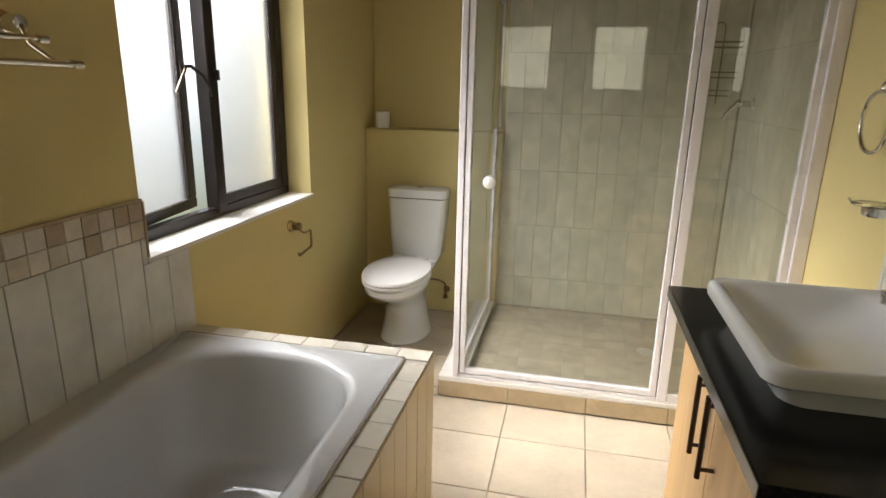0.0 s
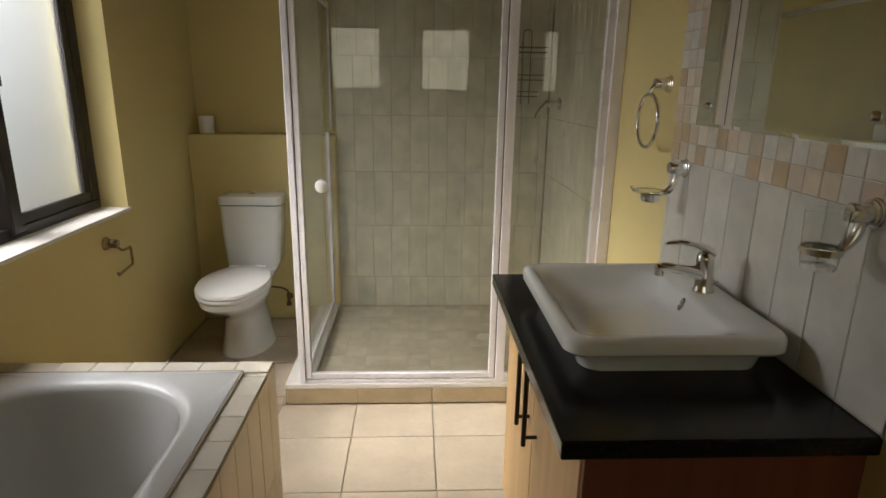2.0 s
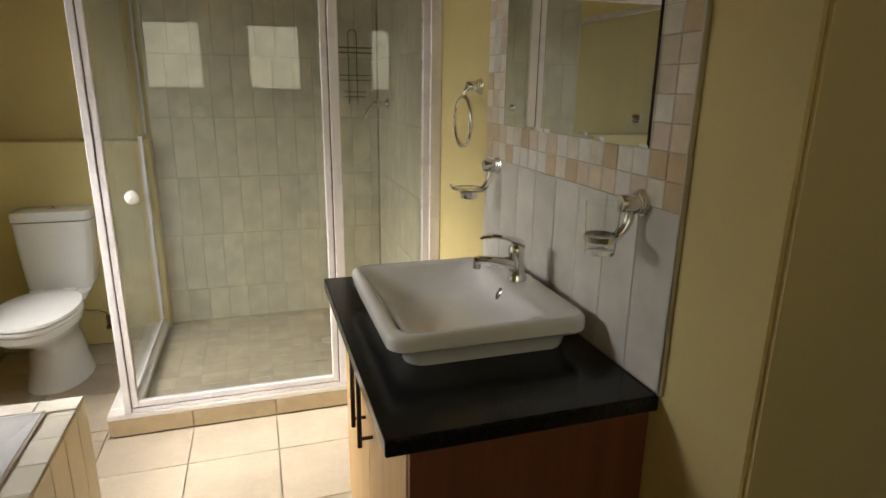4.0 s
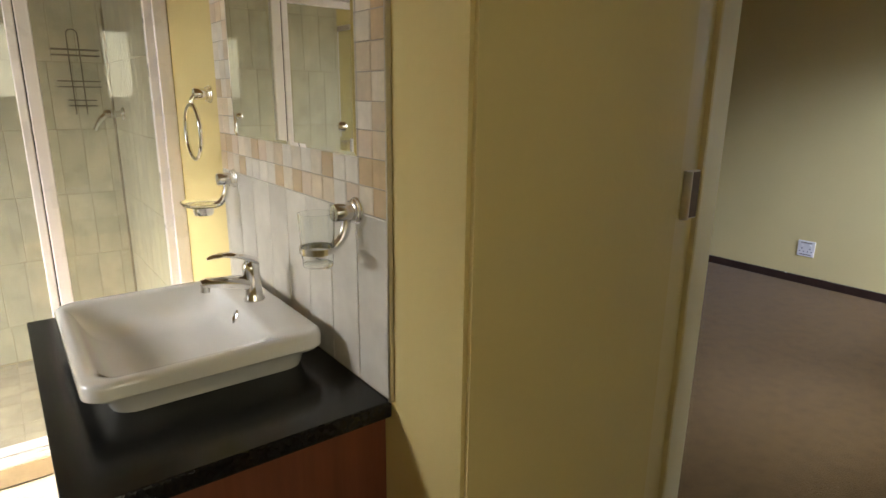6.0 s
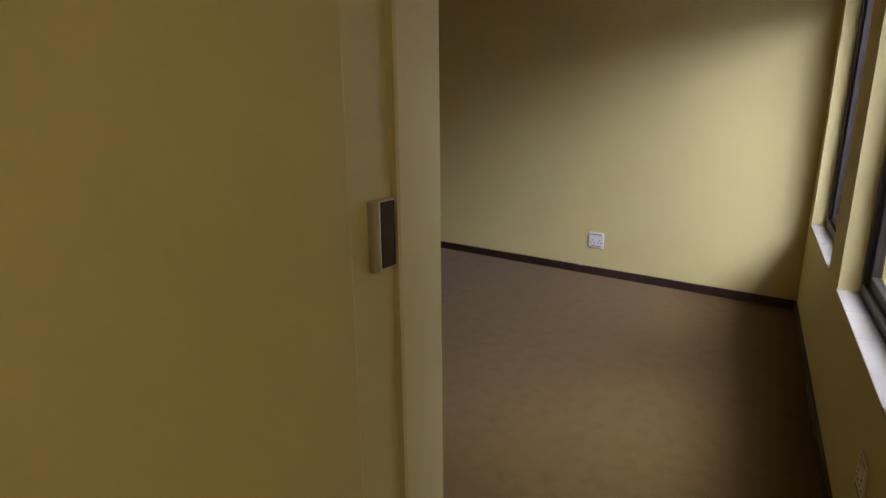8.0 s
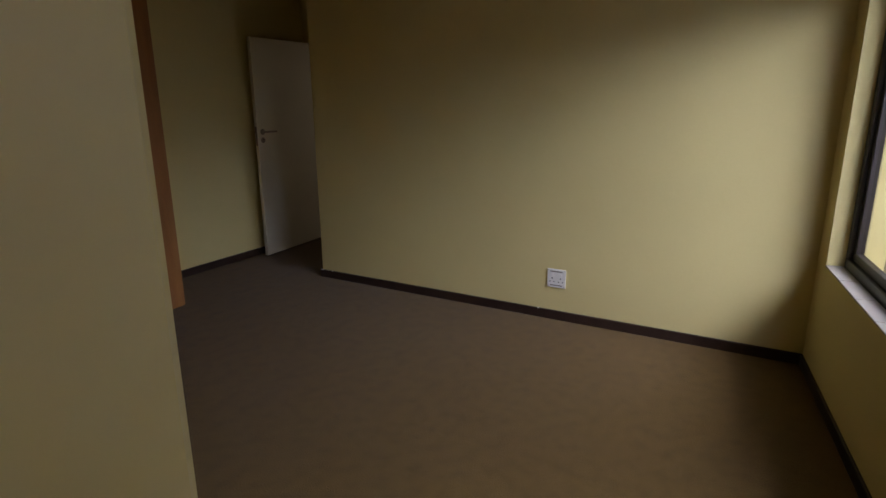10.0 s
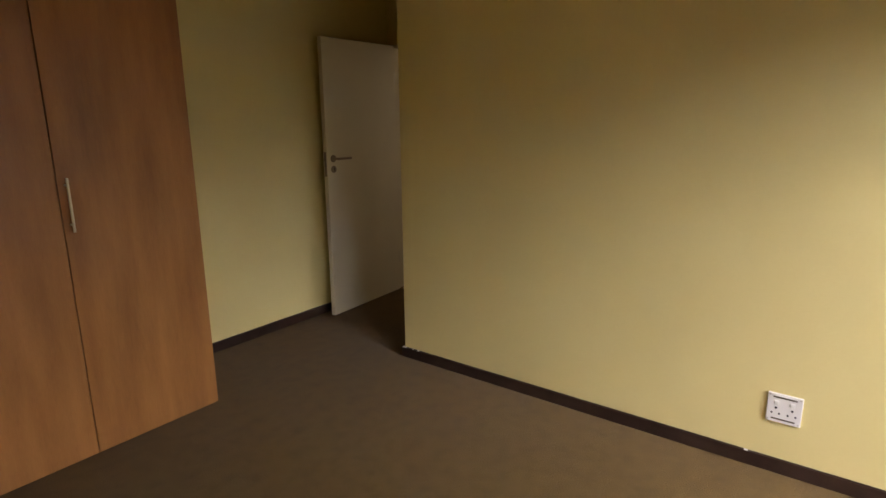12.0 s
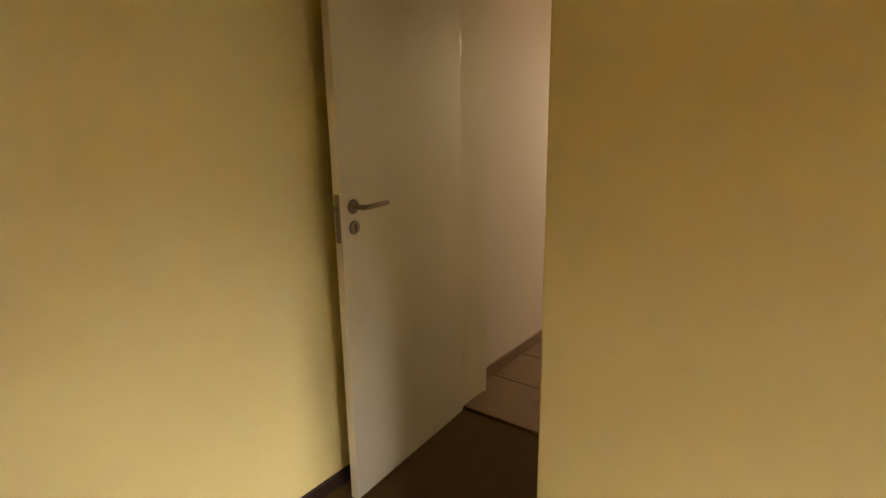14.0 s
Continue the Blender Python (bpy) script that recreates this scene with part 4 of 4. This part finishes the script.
# ---- shower ----
bm = bmesh.new()
box(bm, -0.275, 1.14, 2.29, N, 0, 0.052)
box(bm, -0.275, 1.14, 2.29, 2.345, 0.052, 0.080)
box(bm, -0.275, -0.165, 2.345, N, 0.052, 0.080)
base = solid("shower_step", bm, M_GROUT_SHOWER, "raised shower floor laid with small beige tiles", "shower floor", "structure")
bm = bmesh.new()
for x0, x1, y0, y1 in ((-0.283, 1.14, 2.282, 2.345), (-0.283, -0.165, 2.345, 3.35)):
    box(bm, x0, x1, y0, y1, 0.080, 0.105, 0.005, 2)
solid("shower_kerb", bm, M_SILL, "pale tiled kerb round the shower", "kerb", "structure")

shower = thing("shower_enclosure", "white aluminium framed glass shower enclosure with a hinged door", "shower enclosure", (0.45, 2.3, 0.105))
HT = 1.92


def bar(bm, x0, x1, y0, y1, z0, z1):
    box(bm, x0, x1, y0, y1, z0, z1, 0.003, 1)


bm = bmesh.new()
bar(bm, -0.214, -0.186, 2.283, 2.322, 0.105, HT)                 # corner post
bar(bm, -0.211, -0.189, 2.322, 2.345, 0.105, HT)
wpart("corner_post", bm, M_ALU, shower)
bm = bmesh.new()
bar(bm, 0.700, 0.742, 2.285, 2.318, 0.105, HT)
wpart("mullion", bm, M_ALU, shower)
bm = bmesh.new()
bar(bm, 1.098, 1.140, 2.285, 2.318, 0.105, HT)
bar(bm, 1.128, 1.178, 2.268, 2.2835, 0.105, HT)
wpart("wall_post", bm, M_ALU, shower)
for gx0, gx1 in ((0.6965, 0.6995), (-0.1855, -0.1832)):
    bm = bmesh.new()
    box(bm, gx0, gx1, 2.288, 2.300, 0.128, HT - 0.034)
    wpart("gasket", bm, M_DARK, shower, "thin black rubber gasket")
bm = bmesh.new()
bar(bm, -0.186, 0.700, 2.287, 2.316, 0.105, 0.125)
bar(bm, 0.742, 1.098, 2.287, 2.316, 0.105, 0.150)
wpart("bottom_rail", bm, M_ALU, shower)
bm = bmesh.new()
bar(bm, -0.186, 0.700, 2.287, 2.316, HT - 0.03, HT)
bar(bm, 0.742, 1.098, 2.287, 2.316, HT - 0.03, HT)
wpart("top_rail", bm, M_ALU, shower)
bm = bmesh.new()
for a in ((-0.183, -0.157, 0.129, HT - 0.034), (0.668, 0.696, 0.129, HT - 0.034), (-0.157, 0.668, 0.129, 0.158), (-0.157, 0.668, HT - 0.064, HT - 0.034)):
    bar(bm, a[0], a[1], 2.286, 2.312, a[2], a[3])
door = wpart("shower_door", bm, M_ALU, shower, "framed glass door")
bm = bmesh.new()
box(bm, -0.160, 0.671, 2.297, 2.301, 0.155, HT - 0.06)
g = wpart("pane", bm, M_GLASS, door, "clear glass")
g.visible_shadow = False
bm = bmesh.new()
lathe(bm, [(0, 0), (0.010, 0), (0.010, 0.010), (0.026, 0.016), (0.029, 0.022), (0.027, 0.030), (0.018, 0.035), (0, 0.037)], Matrix.Translation((-0.075, 2.2965, 1.038)) @ Matrix.Rotation(radians(90), 4, "X"), 24)
wpart("knob", bm, M_PLASTIC, door, "round white knob", True)
bm = bmesh.new()
box(bm, 0.738, 1.102, 2.299, 2.303, 0.146, HT - 0.026)
wpart("pane", bm, M_GLASS, shower, "clear glass").visible_shadow = False
bm = bmesh.new()
box(bm, -0.203, -0.199, 2.34, 3.345, 0.125, 1.166)
box(bm, -0.203, -0.199, 2.34, 3.525, 1.166, HT - 0.03)
wpart("pane", bm, M_GLASS, shower, "clear glass side pane").visible_shadow = False
for a in ((3.35, 0.105, 0.132), (3.525, HT - 0.03, HT)):
    bm = bmesh.new()
    bar(bm, -0.213, -0.189, 2.345, *a)
    wpart("side_rail", bm, M_ALU, shower)
bm = bmesh.new()
bar(bm, -0.215, -0.187, 3.318, 3.35, 0.132, 1.19)
bar(bm, -0.211, -0.191, 3.505, 3.53, 1.19, HT - 0.03)
wpart("wall_post", bm, M_ALU, shower)

tap = thing("shower_tap", "chrome shower tap on the tiled side wall", "shower tap", (1.13, 3.15, 1.37))
bm = bmesh.new()
lathe(bm, [(0, 0), (0.034, 0), (0.033, 0.005), (0.026, 0.010), (0.017, 0.014), (0.017, 0.048), (0.021, 0.052), (0.022, 0.078), (0.016, 0.088), (0, 0.090)], Matrix.Translation((1.133, 3.15, 1.370)) @ OUT_E, 20)
wpart("body", bm, M_CHROME, tap, "", True)
bm = bmesh.new()
tube(bm, [(1.075, 3.15, 1.368), (1.05, 3.148, 1.366), (1.025, 3.145, 1.345), (1.005, 3.142, 1.315), (0.995, 3.14, 1.290)], 0.011, 12, [0.016, 0.015, 0.013, 0.011, 0.010])
wpart("handle", bm, M_CHROME, tap, "", True)

caddy = thing("shower_caddy", "dull wire shower caddy hanging in the corner", "shower caddy", (0.97, 3.40, 1.36))
for zz, x0, x1 in ((1.655, 0.875, 1.085), (1.50, 0.885, 1.075), (1.405, 0.925, 1.045)):
    bm = bmesh.new()
    for zo in (0.0, 0.028):
        tube(bm, [(x0, 3.418, zz + zo), (x0, 3.335, zz + zo), (x1, 3.335, zz + zo), (x1, 3.418, zz + zo), (x0, 3.418, zz + zo)], 0.0026, 6)
    for k in range(4):
        xx = x0 + (x1 - x0) * (k + 0.5) / 4
        tube(bm, [(xx, 3.335, zz), (xx, 3.418, zz)], 0.0018, 6)
    wpart("basket", bm, M_WIRE, caddy, "", True)
bm = bmesh.new()
for xx in (0.955, 1.005):
    tube(bm, [(xx, 3.419, 1.36), (xx, 3.419, 1.76)], 0.003, 6)
tube(bm, arc((0.98, 3.419, 1.76), 0.025, 0, 180, 8, "y"), 0.003, 6)
wpart("stem", bm, M_WIRE, caddy, "", True)
bm = bmesh.new()
lathe(bm, [(0, 0), (0.045, 0), (0.043, 0.003), (0, 0.0035)], Matrix.Translation((0.725, 2.93, 0.0538)), 24)
solid("floor_drain", bm, M_STEEL, "round metal drain in the shower floor", "drain", smooth=True)
bm = bmesh.new()
tube(bm, [(1.128, 3.418, 0.062), (1.128, 3.418, 1.9)], 0.006, 8)
solid("corner_sealant", bm, M_SILICONE, "stained sealant line in the shower corner", "sealant", smooth=True)

# ---- bedroom things ----


def wardrobe():
    w = thing("wardrobe", "tall built-in beech wardrobe with plain closed doors", "wardrobe", (3.8, 4.45, 0))
    yf = 4.15
    bm = bmesh.new()
    box(bm, 4.712, 4.732, yf + 0.0205, BED_N - 0.001, 0, CEIL - 0.02, 0.001, 1)
    box(bm, 2.88, 2.90, yf + 0.0205, BED_N - 0.001, 0, CEIL - 0.02)
    box(bm, 2.90, 4.712, yf + 0.0205, yf + 0.03, 0.0, CEIL - 0.02)
    wpart("carcass", bm, M_WARD, w)
    for x0, x1, hx in ((4.124, 4.731, 4.152), (3.513, 4.120, None), (2.902, 3.509, 3.48)):
        bm = bmesh.new()
        box(bm, x0, x1, yf, yf + 0.020, 0.012, CEIL - 0.03, 0.0015, 2)
        d = wpart("door", bm, M_WARD, w)
        if hx:
            bm = bmesh.new()
            tube(bm, [(hx, yf - 0.028, 1.045), (hx, yf - 0.028, 1.272)], 0.0055, 10)
            for z in (1.075, 1.242):
                tube(bm, [(hx, yf - 0.028, z), (hx, yf + 0.001, z)], 0.004, 8)
            wpart("handle", bm, M_STEEL, d, "slim brushed steel bar handle", True)


wardrobe()
bm = bmesh.new()
box(bm, 2.22, 2.879, 4.17, 4.25, 0, CEIL)
solid("wall_wardrobe_nib", bm, M_WALL, "plain yellow wall closing the end of the wardrobe", "wall", "structure")


def room_door():
    d = thing("door_2", "off-white painted door standing open against the wall", "door", (6.86, 4.70, 0))
    ax, ay, bx, by = 6.858, 4.698, 6.048, 4.647
    ang = math.atan2(by - ay, bx - ax)
    m = Matrix.Translation((ax, ay, 0)) @ Matrix.Rotation(ang, 4, "Z")
    ln = math.hypot(bx - ax, by - ay)
    bm = bmesh.new()
    box(bm, 0, ln, -0.036, 0, 0.008, 2.036, 0.0025, 2, m)
    leaf = wpart("leaf", bm, M_DOOR, d)
    hx = ln - 0.062
    up = Matrix.Rotation(radians(-90), 4, "X")
    for z, r in ((1.195, 0.027), (1.118, 0.026)):
        bm = bmesh.new()
        lathe(bm, [(0, 0), (r, 0), (r, 0.005), (r - 0.004, 0.009), (0, 0.009)], m @ Matrix.Translation((hx, 0, z)) @ up, 24)
        wpart("escutcheon", bm, M_DOOR_STEEL, leaf, "round steel plate", True)
    bm = bmesh.new()
    tube(bm, [m @ Vector(p) for p in ((hx, 0.005, 1.195), (hx, 0.045, 1.195), (hx - 0.008, 0.055, 1.195), (hx - 0.030, 0.056, 1.195), (hx - 0.135, 0.052, 1.193))], 0.009, 12)
    wpart("lever", bm, M_DOOR_STEEL, leaf, "brushed steel lever handle", True)
    bm = bmesh.new()
    box(bm, hx - 0.0035, hx + 0.0035, 0.0085, 0.0098, 1.104, 1.128, 0, 1, m)
    lathe(bm, [(0, 0), (0.006, 0), (0, 0.001)], m @ Matrix.Translation((hx, 0.0089, 1.127)) @ up, 12)
    wpart("keyhole", bm, M_DARK, leaf)
    bm = bmesh.new()
    box(bm, ln - 0.0005, ln + 0.0015, -0.029, -0.007, 1.07, 1.245, 0.0005, 1, m)
    box(bm, ln + 0.0, ln + 0.010, -0.026, -0.014, 1.180, 1.205, 0.002, 1, m)
    wpart("lock_plate", bm, M_DOOR_STEEL, leaf, "steel lock plate with its latch")
    for y0, y1 in ((4.722, 4.745), (3.93, 3.953)):
        bm = bmesh.new()
        box(bm, HALL_W - 0.012, HALL_W + 0.232, y0, y1, 0, 2.045, 0.003, 1)
        wpart("jamb", bm, M_DOOR, d)
    bm = bmesh.new()
    box(bm, HALL_W - 0.012, HALL_W + 0.232, 3.953, 4.722, 2.02, 2.045, 0.003, 1)
    wpart("head", bm, M_DOOR, d)
    for z in (0.25, 1.75):
        bm = bmesh.new()
        tube(bm, [(6.866, 4.708, z), (6.866, 4.708, z + 0.1)], 0.006, 10)
        wpart("hinge", bm, M_STEEL, d, "", True)


room_door()


def socket(name, label, m, size=0.125):
    """A switched double socket plate in the local xz plane, facing local -y."""
    s = thing(name, label, "socket", m.translation)
    h = size / 2
    bm = bmesh.new()
    box(bm, -h, h, -0.009, 0, -h, h, 0.003, 2, m)
    wpart("plate", bm, M_PLASTIC, s)
    # raised dark strips, coloured like the shade in the plate's grooves
    for z in (-0.049, 0.049):
        bm = bmesh.new()
        box(bm, -h * 0.68, h * 0.68, -0.0105, -0.0085, z - 0.0035, z + 0.0035, 0.001, 1, m)
        wpart("slot", bm, M_WIRE, s, "dark strip for a groove's shade")
    for x in (-0.03, 0.03):
        bm = bmesh.new()
        box(bm, x - 0.009, x + 0.009, -0.013, -0.008, 0.016, 0.034, 0.002, 1, m)
        wpart("switch", bm, M_PLASTIC, s)
    for x in (-0.03, 0.03):
        for dx, dz, r in ((0, 0.0, 0.0050), (-0.014, -0.024, 0.0042), (0.014, -0.024, 0.0042)):
            bm = bmesh.new()
            lathe(bm, [(0, 0), (r, 0), (r, 0.0012), (0, 0.0012)], m @ Matrix.Translation((x + dx, -0.0088, dz)) @ Matrix.Rotation(radians(90), 4, "X"), 10)
            wpart("pin_hole", bm, M_DARK, s)
    for x in (-h + 0.009, h - 0.009):
        for z in (-h + 0.009, h - 0.009):
            bm = bmesh.new()
            lathe(bm, [(0, 0), (0.0042, 0), (0.0035, 0.0015), (0, 0.0015)], m @ Matrix.Translation((x, -0.0088, z)) @ Matrix.Rotation(radians(90), 4, "X"), 10)
            wpart("screw", bm, M_STEEL, s)


socket("wall_socket", "white switched double socket low on the yellow wall", Matrix.Translation((BED_E, 1.634, 0.297)) @ Matrix.Rotation(radians(-90), 4, "Z"), 0.130)
socket("painted_socket", "plain blank cover plate low on the window wall", Matrix.Translation((3.16, south(3.16), 0.385)) @ Matrix.Rotation(radians(180 + TURN), 4, "Z"), 0.11)

# tiled skirting and doorstep of the hall
bm = bmesh.new()
box(bm, HALL_W + 0.232, 10.0, 4.790, 4.80, -0.004, 0.072, 0.002, 1)
solid("baseboard_hall", bm, M_HALL_TILE, "brown tiled skirting along the hall wall", "skirting", "structure")
bm = bmesh.new()
box(bm, HALL_W + 0.002, HALL_W + 0.20, 3.955, 4.72, -0.004, 0.012, 0.003, 2)
solid("threshold", bm, M_HALL_TILE, "brown tiled doorstep between carpet and hall", "threshold", "structure")

# ---- tiles, piece by piece ----
one = lambda m: (lambda: m)
mosaic = lambda: random.choices(MOSAICS, (2, 3, 4, 4, 2))[0]
mosaic_bath = lambda: random.choices(MOSAICS_BATH, (2, 3, 4, 3))[0]

# bathroom floor
tile_field(bath_floor, "up", -0.008, cuts(W, 2.10, 0.3525, 0.404), cuts(S, 2.2805, 0.3525, 2.007), one(M_FLOOR_TILE), 0.005, 0.008)
tile_field(bath_floor, "up", -0.008, cuts(W, -0.285, 0.3525, 0.404), cuts(2.2805, N, 0.3525, 2.007), one(M_FLOOR_TILE), 0.005, 0.008)
# step risers
tile_field(base, "-y", 2.29, cuts(-0.275, 1.14, 0.3525, 0.404), [0.001, 0.083], one(M_RISER), 0.004, 0.009)
tile_field(base, "-x", -0.275, cuts(2.285, N, 0.3525, 2.30), [0.001, 0.083], one(M_RISER), 0.004, 0.008)
# shower floor and walls
bm = bmesh.new()
box(bm, -0.156, 1.139, 3.426, 3.432, 0.055, CEIL - 0.3)
wpart("grout", bm, M_GROUT_SHOWER, wall_shower)
bm = bmesh.new()
box(bm, 1.136, 1.142, 2.292, 3.425, 0.055, CEIL - 0.3)
wpart("grout", bm, M_GROUT_SHOWER, wall_shower_east)
tile_field(base, "up", 0.048, cuts(-0.165, 1.13, 0.113, -0.165), cuts(2.345, 3.425, 0.113, 2.345), one(M_SHOWER_FLOOR), 0.0025, 0.006)
ROWS = cuts(0.06, CEIL - 0.3, 0.3405, 0.262)
for z0, z1 in zip(ROWS, ROWS[1:]):
    shift = random.uniform(-0.025, 0.025)
    tile_field(wall_shower, "-y", 3.427, cuts(-0.155, 1.132, 0.113, -0.155 + shift), [z0, z1], one(M_SHOWER), 0.0025, 0.0035)
    tile_field(wall_shower_east, "-x", 1.137, cuts(2.29, 3.422, 0.113, 3.422 + shift), [z0, z1], one(M_SHOWER), 0.0025, 0.0035)
# tiles over the bath
bm = bmesh.new()
box(bm, W - 0.002, W + 0.003, -0.40, 1.548, 0.56, 0.872)
box(bm, W - 0.002, W + 0.003, -0.40, 1.345, 0.872, 1.072)
wpart("grout", bm, M_GROUT_BATH, wall_west)
tile_field(wall_west, "+x", W + 0.002, cuts(-0.40, 1.3225, 0.1135, 0.982), [0.578, 0.955], one(M_MARBLE), 0.0024)
tile_field(wall_west, "+x", W + 0.002, cuts(1.3225, 1.548, 0.1135, 0.982), [0.578, 0.872], one(M_MARBLE), 0.0024)
tile_field(wall_west, "+x", W + 0.002, [1.3225, 1.345], [0.8705, 0.955], one(M_MARBLE), 0.0024)
tile_field(wall_west, "+x", W + 0.002, cuts(-0.40, 1.345, 0.0575, 1.345), [0.955, 1.012, 1.069], mosaic_bath, 0.002)
bm = bmesh.new()
box(bm, W, W + 0.011, -0.40, 1.347, 1.069, 1.078, 0.002, 1)
box(bm, W, W + 0.011, 1.3465, 1.3545, 0.89, 1.069, 0.002, 1)
wpart("edge_trim", bm, M_RISER, wall_west, "thin brown tile trim")
# tiles behind the basin
bm = bmesh.new()
box(bm, 1.176, 1.182, 0.692, 1.722, 0.845, 2.13)
wpart("grout", bm, M_GROUT_WALL, wall_east)
tile_field(wall_east, "-x", 1.177, cuts(0.692, 1.722, 0.1255, 0.821), [0.848, 1.236], one(M_MARBLE), t=0.003)
tile_field(wall_east, "-x", 1.177, cuts(0.692, 1.722, 0.0572, 0.692), [1.236, 1.294, 1.352], mosaic, 0.002, t=0.003)
tile_field(wall_east, "-x", 1.177, [0.692, 0.749, 0.806], cuts(1.352, 2.11, 0.0555, 1.352), mosaic, 0.002, t=0.003)
tile_field(wall_east, "-x", 1.177, [1.566, 1.618, 1.670, 1.722], cuts(1.352, 2.11, 0.0555, 1.352), mosaic, 0.002, t=0.003)
tile_field(wall_east, "-x", 1.177, cuts(0.806, 1.566, 0.0572, 0.692), [2.02, 2.076, 2.13], mosaic, 0.002, t=0.003)
bm = bmesh.new()
box(bm, 1.168, 1.181, 0.684, 0.692, 0.846, 2.13, 0.002, 1)
wpart("edge_trim", bm, M_STEEL, wall_east, "grey metal tile trim")
# bath rim and apron
tile_field(bath_surround, "up", 0.570, [-0.212, -0.137], cuts(-0.40, 1.478, 0.1145, 1.455), one(M_DECK_TILE), 0.003, 0.010)
tile_field(bath_surround, "up", 0.570, cuts(W, -0.137, 0.1115, -0.918), [1.484, 1.558], one(M_DECK_TILE), 0.003, 0.010)
tile_field(bath_surround, "+x", -0.143, cuts(-0.40, 1.556, 0.1165, 1.461), [0.003, 0.215, 0.574], one(M_APRON), 0.003, 0.008)
tile_field(bath_surround, "+y", 1.55, cuts(W, -0.137, 0.1165, -0.137), [0.003, 0.215, 0.574], one(M_APRON), 0.003, 0.008)
# hall floor
tile_field(hall_floor, "up", -0.006, cuts(HALL_W + 0.21, 10.0, 0.35, 7.3), cuts(3.52, 4.79, 0.35, 4.44), one(M_HALL_TILE), 0.005, 0.006)
for ob in (bath_surround,):
    for c in ob.children:
        if c.name.startswith("tile"):
            c.matrix_parent_inverse = ob.matrix_basis.inverted()
